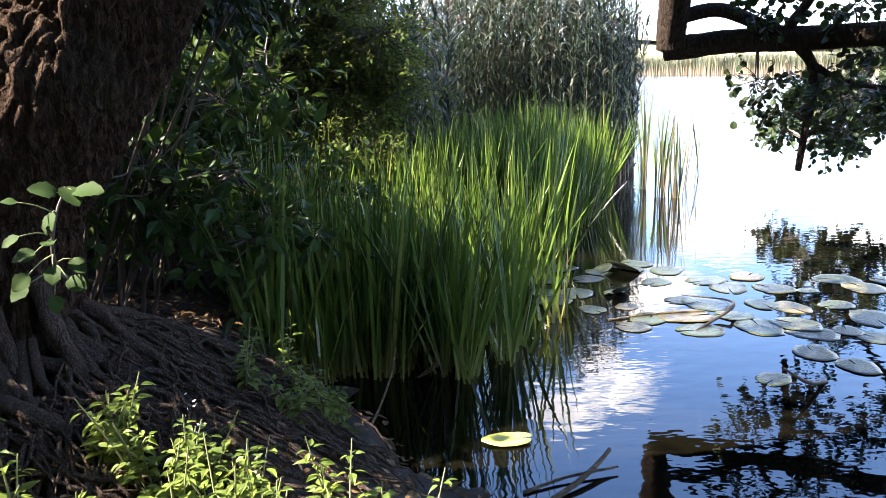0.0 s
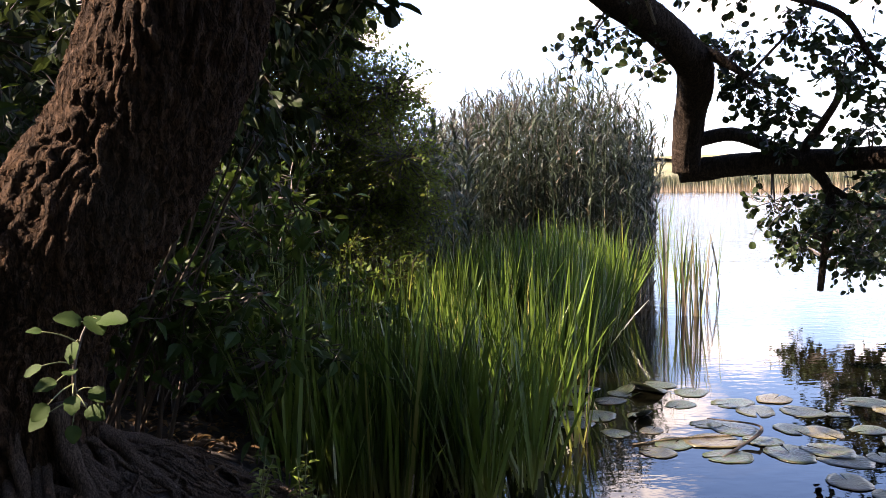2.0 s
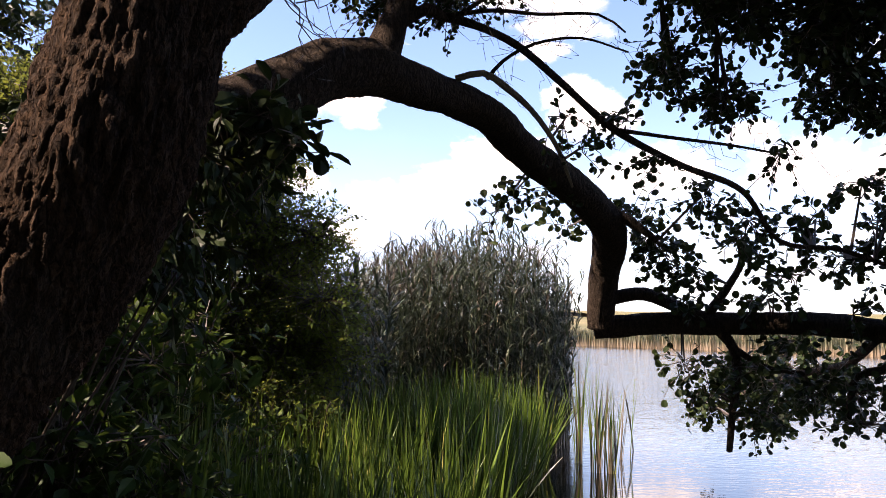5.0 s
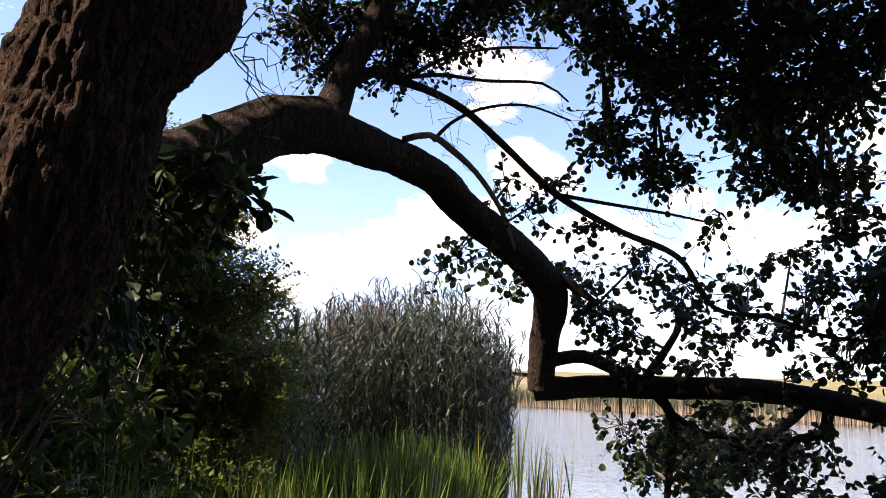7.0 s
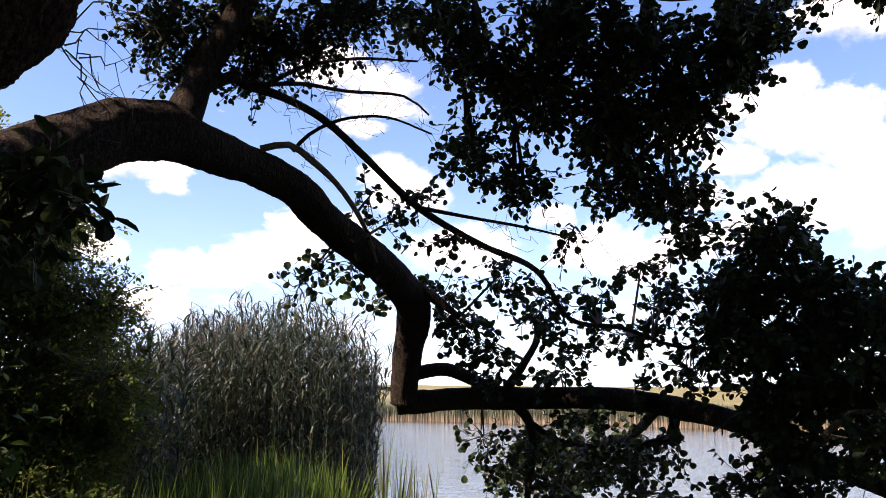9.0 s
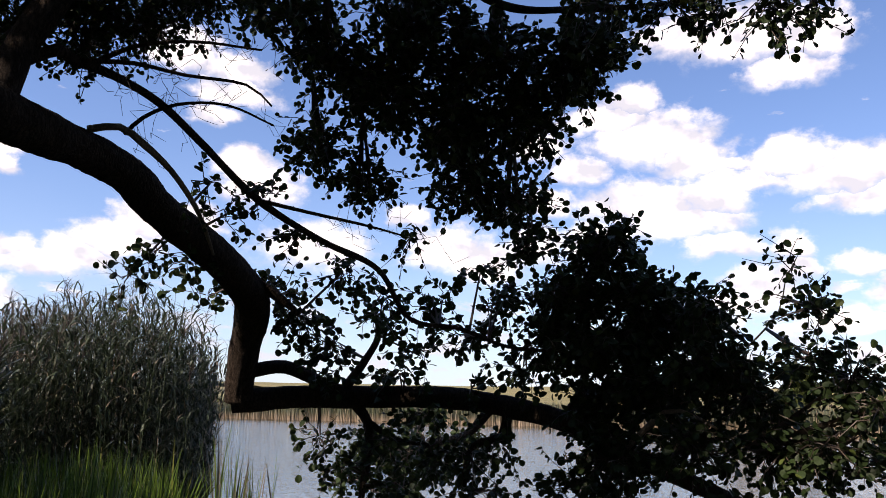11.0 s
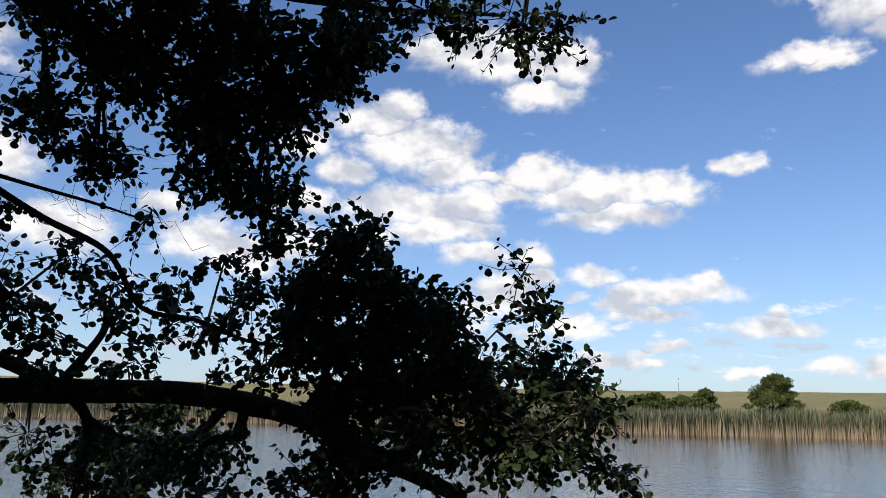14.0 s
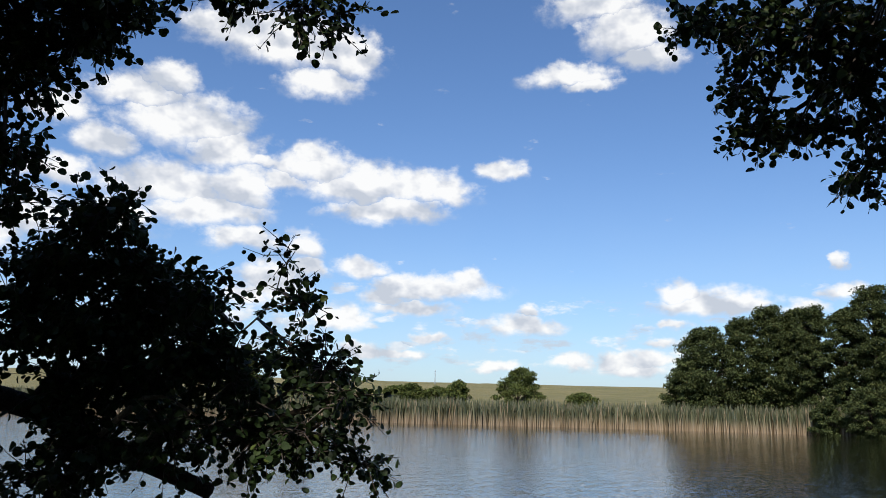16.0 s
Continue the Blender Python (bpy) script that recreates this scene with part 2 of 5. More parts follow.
def soil(n):
    co = n.add("ShaderNodeTexCoord")
    o = co.outputs["Object"]
    a = n.add("ShaderNodeTexNoise", {"Vector": o, "Scale": 2.2, "Detail": 6.0, "Roughness": 0.6})
    b = n.add("ShaderNodeTexNoise", {"Vector": o, "Scale": 40.0, "Detail": 8.0, "Roughness": 0.7})
    lit = n.add("ShaderNodeTexVoronoi", {"Vector": o, "Scale": 26.0})
    col = n.ramp(n.math("MULTIPLY_ADD", a, 0.5, n.math("MULTIPLY", b, 0.5)),
                 [(0.3, (0.006, 0.004, 0.003)), (0.55, (0.018, 0.0125, 0.009)), (0.78, (0.05, 0.035, 0.023))])
    grass = n.smooth(n.add("ShaderNodeTexNoise", {"Vector": o, "Scale": 0.05, "Detail": 5.0}), 0.35, 0.6)
    pos = n.add("ShaderNodeSeparateXYZ", {0: o})
    away = n.smooth(n.vec("LENGTH", o).outputs["Value"], 14.0, 30.0)
    green = n.mix(b, (0.045, 0.06, 0.018, 1), (0.16, 0.15, 0.06, 1))
    col2 = n.mix(away, col, n.mix(grass, green, (0.19, 0.16, 0.07, 1)))
    h = n.math("MULTIPLY_ADD", b, 0.6, n.math("MULTIPLY", lit.outputs[0], 0.5))
    return principled(n, col2, 0.95, h, 0.8, 0.02)


def lake_water(n):
    co = n.add("ShaderNodeTexCoord")
    o = co.outputs["Object"]
    wide = n.add("ShaderNodeTexNoise", {"Vector": n.vec("MULTIPLY", o, (0.9, 1.6, 1)), "Scale": 1.6, "Detail": 3.0, "Roughness": 0.5})
    fine = n.add("ShaderNodeTexNoise", {"Vector": n.vec("MULTIPLY", o, (2.2, 3.6, 1)), "Scale": 3.4, "Detail": 2.0, "Roughness": 0.45})
    # the lake is still among the plants of this bank and rippled by the wind farther out
    far = n.smooth(n.vec("DISTANCE", o, (0.5, 3.0, 0)).outputs["Value"], 4.0, 16.0)
    h = n.math("MULTIPLY_ADD", fine, 0.5, n.math("MULTIPLY", wide, 0.7))
    b = n.add("ShaderNodeBump", {"Height": h, "Strength": n.math("MULTIPLY_ADD", far, 0.5, 0.045), "Distance": 0.05})
    murk = n.add("ShaderNodeTexNoise", {"Vector": o, "Scale": 0.7, "Detail": 4.0})
    col = n.mix(murk, (0.0012, 0.0013, 0.0008, 1), (0.004, 0.0034, 0.0018, 1))
    p = n.add("ShaderNodeBsdfPrincipled", {"Base Color": col, "Roughness": 0.02, "IOR": 1.6, "Normal": b})
    return p


def corn(n):
    o = n.add("ShaderNodeTexCoord").outputs["Object"]
    a = n.add("ShaderNodeTexNoise", {"Vector": o, "Scale": 0.08, "Detail": 8.0, "Roughness": 0.7})
    row = n.add("ShaderNodeTexNoise", {"Vector": n.vec("MULTIPLY", o, (2.0, 0.4, 1)), "Scale": 1.2, "Detail": 6.0, "Roughness": 0.7})
    col = n.ramp(n.math("MULTIPLY_ADD", a, 0.5, n.math("MULTIPLY", row, 0.5)),
                 [(0.28, (0.05, 0.06, 0.018)), (0.48, (0.15, 0.135, 0.045)), (0.66, (0.27, 0.205, 0.085))])
    return principled(n, col, 0.9, row, 1.0, 0.4)


def pad_face(n):
    o = n.add("ShaderNodeTexCoord").outputs["Object"]
    r = n.add("ShaderNodeObjectInfo").outputs["Random"]
    a = n.add("ShaderNodeTexNoise", {"Vector": n.vec("MULTIPLY_ADD", n.add("ShaderNodeCombineXYZ", {0: r, 1: r, 2: 0.0}), (40, 17, 0), o), "Scale": 2.6, "Detail": 7.0, "Roughness": 0.62})
    b = n.add("ShaderNodeTexNoise", {"Vector": o, "Scale": 24.0, "Detail": 4.0})
    xyz = n.add("ShaderNodeSeparateXYZ", {0: o})
    vein = n.math("ABSOLUTE", n.math("SINE", n.math("MULTIPLY", n.math("ARCTAN2", xyz.outputs[1], xyz.outputs[0]), 9.0)))
    col = n.ramp(r, [(0.0, (0.022, 0.036, 0.02)), (0.4, (0.036, 0.052, 0.026)), (0.7, (0.055, 0.06, 0.03)), (0.92, (0.085, 0.072, 0.034)), (1.0, (0.15, 0.13, 0.045))])
    col = n.mix(n.math("MULTIPLY", n.smooth(vein, 0.16, 0.0), 0.35), col, (0.09, 0.10, 0.05, 1))
    col = n.mix(n.smooth(a, 0.46, 0.66), col, (0.045, 0.03, 0.016, 1))
    col = n.mix(n.math("MULTIPLY", n.smooth(b, 0.62, 0.75), 0.6), col, (0.014, 0.012, 0.008, 1))
    return principled(n, col, n.math("MULTIPLY_ADD", b, 0.3, 0.16), n.math("MULTIPLY_ADD", vein, 0.3, a), 0.3, 0.012)


MAT = {
    "soil": material("soil", soil),
    "water": material("water", lake_water),
    "corn": material("corn", corn),
    "pad": material("pad", pad_face),
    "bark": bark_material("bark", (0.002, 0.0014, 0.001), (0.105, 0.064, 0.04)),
    "limb": bark_material("limb_bark", (0.012, 0.009, 0.007), (0.085, 0.062, 0.045), 1.2),
    "root": bark_material("root_bark", (0.012, 0.008, 0.006), (0.17, 0.125, 0.095), 4.0),
    "pale": bark_material("pale_bark", (0.16, 0.13, 0.085), (0.36, 0.31, 0.22), 2.0),
    "twig": stem_material("twig", (0.022, 0.016, 0.012), (0.07, 0.05, 0.035)),
    "alder": leaf_material("alder_leaf", (0.009, 0.016, 0.006), (0.022, 0.040, 0.011), (0.055, 0.075, 0.018), 0.12),
    "shrub": leaf_material("shrub_leaf", (0.008, 0.02, 0.005), (0.027, 0.06, 0.011), (0.085, 0.125, 0.02), 0.25),
    "willow": leaf_material("bush_leaf", (0.012, 0.027, 0.007), (0.075, 0.118, 0.02), (0.2, 0.21, 0.04), 0.4, 0.7),
    "sprig": leaf_material("sprig_leaf", (0.009, 0.02, 0.004), (0.024, 0.05, 0.008), (0.06, 0.09, 0.016), 0.22, 0.7, 3.0),
    "herb": leaf_material("herb_leaf", (0.045, 0.075, 0.014), (0.12, 0.165, 0.028), (0.24, 0.25, 0.05), 0.3, 0.5),
    "tree": leaf_material("tree_leaf", (0.012, 0.022, 0.007), (0.062, 0.078, 0.024), (0.125, 0.12, 0.042), 0.1, 0.6),
    "hedge": leaf_material("hedge_leaf", (0.024, 0.04, 0.011), (0.095, 0.118, 0.03), (0.18, 0.17, 0.05), 0.15, 0.6),
    "sedge": blade_material("sedge", (0.005, 0.017, 0.004), (0.10, 0.165, 0.024), (0.36, 0.31, 0.10), 0.26, 0.06),
    "reed": blade_material("reed", (0.010, 0.02, 0.010), (0.048, 0.07, 0.034), (0.17, 0.12, 0.085), 0.14, 0.16, 0.6, 0.5),
    "far_reed": blade_material("far_reed", (0.05, 0.062, 0.032), (0.15, 0.152, 0.082), (0.40, 0.29, 0.19), 0.2, 0.16, 1.25, 0.5, 0.85),
    "herb_stem": stem_material("herb_stem", (0.10, 0.12, 0.04), (0.22, 0.22, 0.10)),
    "flower": stem_material("flower", (0.6, 0.58, 0.55), (0.8, 0.78, 0.74)),
    "litter": leaf_material("litter", (0.05, 0.032, 0.018), (0.13, 0.08, 0.04), (0.28, 0.19, 0.09), 0.1, 0.7),
    "stick": bark_material("stick_bark", (0.10, 0.075, 0.05), (0.32, 0.26, 0.17), 2.0),
}


def plain_wall(n):
    a = n.add("ShaderNodeTexNoise", {"Scale": 3.0, "Detail": 5.0})
    return principled(n, n.mix(a, (0.62, 0.60, 0.55, 1), (0.80, 0.79, 0.75, 1)), 0.8)


def grey_metal(n):
    a = n.add("ShaderNodeTexNoise", {"Scale": 3.0, "Detail": 5.0})
    return principled(n, n.mix(a, (0.30, 0.31, 0.32, 1), (0.42, 0.43, 0.44, 1)), 0.5, Metallic=0.6)


MAT["wall"] = material("painted_wall", plain_wall)
MAT["metal"] = material("grey_metal", grey_metal)

# ---- geometry helpers ----
rng = np.random.default_rng(7)


def unit(v):
    v = np.asarray(v, float)
    return v / np.maximum(np.linalg.norm(v, axis=-1, keepdims=True), 1e-9)


def mesh_of(name, verts, faces, mat, smooth=False):
    """A mesh from arrays: verts (n, 3), faces a list of (m, k) index arrays."""
    me = bpy.data.meshes.new(name)
    faces = faces if isinstance(faces, list) else [faces]
    faces = [np.asarray(f, np.int32) for f in faces if len(f)]
    loops = np.concatenate([f.ravel() for f in faces])
    totals = np.concatenate([np.full(len(f), f.shape[1], np.int32) for f in faces])
    me.vertices.add(len(verts)), me.loops.add(len(loops)), me.polygons.add(len(totals))
    me.vertices.foreach_set("co", np.asarray(verts, np.float32).ravel())
    me.loops.foreach_set("vertex_index", loops)
    me.polygons.foreach_set("loop_start", np.concatenate([[0], np.cumsum(totals)[:-1]]).astype(np.int32))
    me.polygons.foreach_set("use_smooth", np.full(len(totals), smooth))
    me.update(calc_edges=True)
    me.materials.append(MAT[mat])
    return me


class Heap:
    """Collects pieces of geometry for one mesh."""

    def __init__(self):
        self.v, self.f, self.n = [], {}, 0

    def add(self, verts, *faces):
        for f in faces:
            f = np.asarray(f, np.int64)
            self.f.setdefault(f.shape[1], []).append(f + self.n)
        self.v.append(np.asarray(verts, float))
        self.n += len(verts)

    def mesh(self, name, mat, smooth=False):
        return mesh_of(name, np.concatenate(self.v), [np.concatenate(f) for f in self.f.values()], mat, smooth)


def thing(name, label, category, group="", kind="", at=(0, 0, 0)):
    ob = new(name)
    ob.empty_display_size = 0.2
    ob.location = at
    return tagged(ob, label, category, group, kind)


def part(name, me, parent, label="", kind=""):
    ob = new(name, me)
    ob.parent = parent
    ob.matrix_parent_inverse = Matrix.Translation(-parent.location) if parent.type == "EMPTY" and parent.parent is None else Matrix.Identity(4)
    return tagged(ob, label, kind=kind)


def spline(points, radii, step=0.08):
    """A smooth line through the points with its radii."""
    p, r = np.asarray(points, float), np.asarray(radii, float)
    if len(r) != len(p):
        r = np.interp(np.linspace(0, 1, len(p)), np.linspace(0, 1, len(r)), r)
    q = np.concatenate([[2 * p[0] - p[1]], p, [2 * p[-1] - p[-2]]])
    out, rad = [], []
    for i in range(len(p) - 1):
        n = max(2, int(np.linalg.norm(p[i + 1] - p[i]) / step))
        for t in np.arange(n) / n:
            a, b, c, d = q[i:i + 4]
            out.append(0.5 * (2 * b + (c - a) * t + (2 * a - 5 * b + 4 * c - d) * t * t + (3 * b - 3 * c + d - a) * t ** 3))
            rad.append(r[i] + (r[i + 1] - r[i]) * t)
    out.append(p[-1]), rad.append(r[-1])
    return np.array(out), np.array(rad)


def tube(heap, points, radii, sides=10, step=0.08, rough=0.0, freq=6.0, ridge=0.0, cap=True, seed=0.0, plates=0.0):
    """A round, slightly uneven stem along a smooth line. ridge: depth of lengthwise furrows, plates: of the cracks between bark plates."""
    p, r = spline(points, radii, step)
    t = unit(np.gradient(p, axis=0))
    u = unit(np.cross(t[0], (0.3, 0.9, 0.2)))
    ang = np.arange(sides) * 2 * math.pi / sides
    verts = []
    run = 0.0
    for i in range(len(p)):
        u = unit(u - t[i] * (u @ t[i]))
        w = np.cross(t[i], u)
        run += np.linalg.norm(p[i] - p[i - 1]) if i else 0
        ring = np.cos(ang)[:, None] * u + np.sin(ang)[:, None] * w
        rad = np.full(sides, r[i])
        if rough or ridge or plates:
            for k in range(sides):
                v = Vector(p[i] + ring[k] * r[i])
                if rough:
                    rad[k] *= 1 + rough * noise.noise(v * freq + Vector((seed, 0, 0)))
                if ridge:
                    g = Vector((ring[k][0] * 8.0 + seed, ring[k][1] * 8.0, run * 4.5))
                    rad[k] += ridge * (1 - 2.2 * abs(noise.noise(g + 0.35 * noise.noise_vector(g * 1.7)))) \
                        + 0.6 * ridge * noise.noise(Vector((ring[k][0] * 22, ring[k][1] * 22, run * 18.0)))
                if plates and r[i] > 0.19:
                    g = Vector((v.x * 25, v.y * 25, v.z * 5.0))
                    g = g + 0.9 * noise.noise_vector(g * 0.5) + 0.3 * noise.noise_vector(g * 2.1)
                    d = noise.voronoi(g)[0]
                    q = Vector((v.x * 52, v.y * 52, v.z * 13))
                    rad[k] += plates * (min(1.0, (d[1] - d[0]) * 1.5) ** 0.7 - 0.6) + 0.45 * plates * noise.noise(q + noise.noise_vector(q * 0.4)) \
                        + 0.3 * plates * noise.noise(Vector((v.x * 95, v.y * 95, v.z * 40)))
        verts.append(p[i] + ring * rad[:, None])
    n = len(p)
    v = np.concatenate(verts)
    i, k = np.meshgrid(np.arange(n - 1), np.arange(sides), indexing="ij")
    a, b = (i * sides + k).ravel(), (i * sides + (k + 1) % sides).ravel()
    quads = np.stack([a, b, b + sides, a + sides], -1)
    if cap:
        v = np.concatenate([v, [p[0] - t[0] * r[0] * 0.15, p[-1] + t[-1] * r[-1] * 0.35]])
        k = np.arange(sides)
        tri = np.concatenate([np.stack([(k + 1) % sides, k, np.full(sides, n * sides)], -1),
                              np.stack([k + (n - 1) * sides, (k + 1) % sides + (n - 1) * sides, np.full(sides, n * sides + 1)], -1)])
        heap.add(v, quads, tri)
    else:
        heap.add(v, quads)
    return p, r


# leaf outlines: across, along; the last point is the middle
ROUND_LEAF = np.array([(0, 0, 0), (0.27, 0.16, 0.04), (0.44, 0.5, 0.08), (0.36, 0.84, 0.06), (0.08, 0.97, 0.0), (-0.09, 0.96, 0.0), (-0.37, 0.82, 0.06), (-0.43, 0.48, 0.08), (-0.26, 0.15, 0.04), (0, 0.5, -0.03)])
POINT_LEAF = np.array([(0, 0, 0), (0.2, 0.18, 0.04), (0.29, 0.42, 0.06), (0.16, 0.75, 0.03), (0, 1.04, -0.06), (-0.16, 0.75, 0.03), (-0.29, 0.42, 0.06), (-0.2, 0.18, 0.04), (0, 0.45, -0.03)])
LONG_LEAF = ROUND_LEAF * (0.72, 1.0, 1.0)
SMALL_LEAF = np.array([(0, 0, 0), (0.3, 0.5, 0.05), (0, 1.0, 0), (-0.3, 0.5, 0.05)])


def leaves(heap, at, along, normal, size, shape=ROUND_LEAF, bend=0.15):
    """Many leaves at once: foot points, directions, upper sides, lengths."""
    at, along = np.atleast_2d(at), unit(np.atleast_2d(along))
    side = unit(np.cross(along, np.atleast_2d(normal)))
    up = np.cross(side, along)
    size = np.broadcast_to(np.asarray(size, float), (len(at),))[:, None, None]
    x, y, z = shape[:, 0][None, :, None], shape[:, 1][None, :, None], shape[:, 2][None, :, None]
    z = z - bend * y * y
    v = at[:, None] + size * (x * side[:, None] + y * along[:, None] + z * up[:, None])
    m, k = len(at), len(shape)
    if k == 4:
        f = np.array([(0, 1, 2), (0, 2, 3)])
    else:
        e = np.arange(k - 1)
        f = np.stack([e, (e + 1) % (k - 1), np.full(k - 1, k - 1)], -1)
    heap.add(v.reshape(-1, 3), (f[None] + (np.arange(m) * k)[:, None, None]).reshape(-1, 3))


def rods(heap, a, b, ra, rb):
    """Many thin straight three-sided twigs at once."""
    a, b = np.atleast_2d(a), np.atleast_2d(b)
    t = unit(b - a)
    u = unit(np.cross(t, np.array([0.31, 0.52, 0.8])))
    w = np.cross(t, u)
    m = len(a)
    ring = [np.cos(x) * u + np.sin(x) * w for x in (0, 2.094, 4.189)]
    ra, rb = np.broadcast_to(ra, (m,))[:, None], np.broadcast_to(rb, (m,))[:, None]
    v = np.stack([a + ra * k for k in ring] + [b + rb * k for k in ring], 1)
    f = np.array([(0, 1, 4, 3), (1, 2, 5, 4), (2, 0, 3, 5)])
    heap.add(v.reshape(-1, 3), (f[None] + (np.arange(m) * 6)[:, None, None]).reshape(-1, 4))


def in_ball(n, r):
    d = unit(r.normal(size=(n, 3)))
    return d * (r.random((n, 1)) ** 0.45)


def sprays(leaf_heap, twig_heap, centre, rx, rz, twigs, r, leaf=0.09, per=7, length=0.34, shape=ROUND_LEAF, droop=0.25, source=None, spread=1.0):
    """A clump of leafy twigs inside an ellipsoid; source: where its twigs come from."""
    c = np.asarray(centre, float)
    foot = c + in_ball(twigs, r) * (rx * spread, rx * spread, rz * spread) * 0.85
    out = unit(unit(foot - c) * 0.7 + r.normal(size=(twigs, 3)) * 0.7 + (0, 0, -droop))
    ln = length * (0.6 + 0.8 * r.random(twigs))[:, None]
    mid = foot + out * ln * 0.5
    tip = mid + unit(out + (0, 0, -droop) + r.normal(size=(twigs, 3)) * 0.25) * ln * 0.5
    rods(twig_heap, foot, mid, 0.0035, 0.0028)
    rods(twig_heap, mid, tip, 0.0028, 0.0015)
    if source is not None:
        s = np.asarray(source, float)
        base = c + (foot - c) * 0.25
        rods(twig_heap, base, foot, 0.005, 0.0035)
        n = max(1, twigs // 7)
        knot = c + in_ball(n, r) * rx * 0.3
        rods(twig_heap, np.repeat(s[None], n, 0), knot, 0.011, 0.006)
    u = (np.arange(per)[None] + r.random((twigs, per))) / per
    pos = np.where(u[..., None] < 0.5, foot[:, None] + (mid - foot)[:, None] * 2 * u[..., None], mid[:, None] + (tip - mid)[:, None] * (2 * u[..., None] - 1))
    pos = pos.reshape(-1, 3)
    n = len(pos)
    along = unit(np.repeat(out, per, 0) * 0.5 + unit(r.normal(size=(n, 3))) * 0.9 + (0, 0, -droop))
    leaves(leaf_heap, pos + along * 0.012, along, unit(r.normal(size=(n, 3)) * 0.6 + (0, 0, 0.8)), leaf * (0.55 + 0.75 * r.random(n)), shape)


def blades(heap, foot, height, lean, width, r, segs=5, curl=0.35, flat=None, straight=0.35):
    """Many curved tapering blades: foot points (n, 3), heights, lean vectors (n, 2)."""
    n = len(foot)
    t = np.linspace(0, 1, segs + 1)
    h, w = np.broadcast_to(height, (n,)), np.broadcast_to(width, (n,))
    bendv = np.concatenate([lean, np.zeros((n, 1))], 1)
    yaw = r.random(n) * math.pi * 2 if flat is None else flat
    side = np.stack([np.cos(yaw), np.sin(yaw), np.zeros(n)], -1)
    rows = []
    for k, x in enumerate(t):
        c = foot + h[:, None] * (x * np.array([0, 0, 1.0]) + (bendv * (straight * x + (1 - straight) * x ** 2.4)))
        c[:, 2] -= h * curl * np.linalg.norm(lean, axis=1) * x ** 3 * 0.6
        ww = (w * (0.75 + 0.4 * x) * (1 - x ** 3.5) * 0.5)[:, None]
        rows += [c - side * ww, c + side * ww] if k < segs else [c]
    v = np.stack(rows, 1)
    m = v.shape[1]
    q = [(2 * k, 2 * k + 1, 2 * k + 3, 2 * k + 2) for k in range(segs - 1)]
    tri = [(2 * segs - 2, 2 * segs - 1, 2 * segs)]
    base = (np.arange(n) * m)[:, None, None]
    heap.add(v.reshape(-1, 3), (np.array(q)[None] + base).reshape(-1, 4), (np.array(tri)[None] + base).reshape(-1, 3))


# ---- ground and lake ----
NEAR_SHORE = [(-9, 60), (-3.0, 30), (-1.8, 14), (-1.5, 8), (-1.2, 5.2), (-0.75, 4.0), (-0.5, 3.25), (-0.15, 2.6), (0.45, 2.1), (1.3, 1.5), (3, 0.7), (6, -1.0), (12, -7), (30, -22), (60, -30)]
FAR_SHORE = [(78, -22), (73, -6), (76, 0), (75, 10), (71, 21), (65, 31), (60, 40), (53, 60), (42, 82), (30, 104), (10, 125), (-8, 125)]
LAKE = np.array(NEAR_SHORE + FAR_SHORE, float)


def shore_distance(x, y):
    """Metres from the lake's edge: positive on land, negative on water."""
    p = np.stack([np.asarray(x, float), np.asarray(y, float)], -1)
    best = np.full(p.shape[:-1], 1e9)
    inside = np.zeros(p.shape[:-1], bool)
    for a, b in zip(LAKE, np.roll(LAKE, -1, 0)):
        ab = b - a
        t = np.clip(((p - a) @ ab) / (ab @ ab), 0, 1)
        best = np.minimum(best, np.linalg.norm(p - a - t[..., None] * ab, axis=-1))
        cross = (a[1] > p[..., 1]) != (b[1] > p[..., 1])
        xi = a[0] + (p[..., 1] - a[1]) * ab[0] / (ab[1] if abs(ab[1]) > 1e-9 else 1e-9)
        inside ^= cross & (p[..., 0] < xi)
    return np.where(inside, -best, best)


def ground_height(x, y):
    x, y = np.asarray(x, float), np.asarray(y, float)
    d = shore_distance(x, y)
    d = np.where((x > 25) & (y > -20) | (y > 95), d - 5.0, d)
    near = np.exp(-((x / 4.0) ** 2 + ((y - 2.5) / 3.0) ** 2))
    d = d + near * (0.09 * np.sin(5.1 * x + 3.7 * y) * np.sin(4.3 * y - 2.9 * x + 1.0) + 0.04 * np.sin(13.0 * x - 6.0 * y) * np.sin(11.0 * y + 4.0 * x))
    land = 0.42 * (1 - np.exp(-np.maximum(d, 0) / 0.45))
    bed = -0.75 * (1 - np.exp(np.minimum(d, 0) / 2.0))
    mound = 0.33 * np.exp(-(((x + 1.05) / 0.55) ** 2 + ((y - 2.3) / 0.75) ** 2)) * (d > -0.2)
    far = np.hypot(x, y)
    field = np.where((x > 30) | (y > 95), np.clip((far - 82) / 210, 0, 1) ** 1.1 * 8.4, 0) * (d > 0)
    left = np.clip((-x - 2.5) / 12, 0, 1) * 0.5
    return np.where(d > 0, land, bed) + mound + field + left


def axis_steps(lo, hi, near, step, grow, most):
    """Grid lines, close together inside near and wider and wider outside."""
    out = list(np.arange(near[0], near[1] + 1e-6, step))
    s = step
    while out[-1] < hi:
        s = min(s * grow, most)
        out.append(min(out[-1] + s, hi))
    s = step
    while out[0] > lo:
        s = min(s * grow, most)
        out.insert(0, max(out[0] - s, lo))
    return np.array(out)


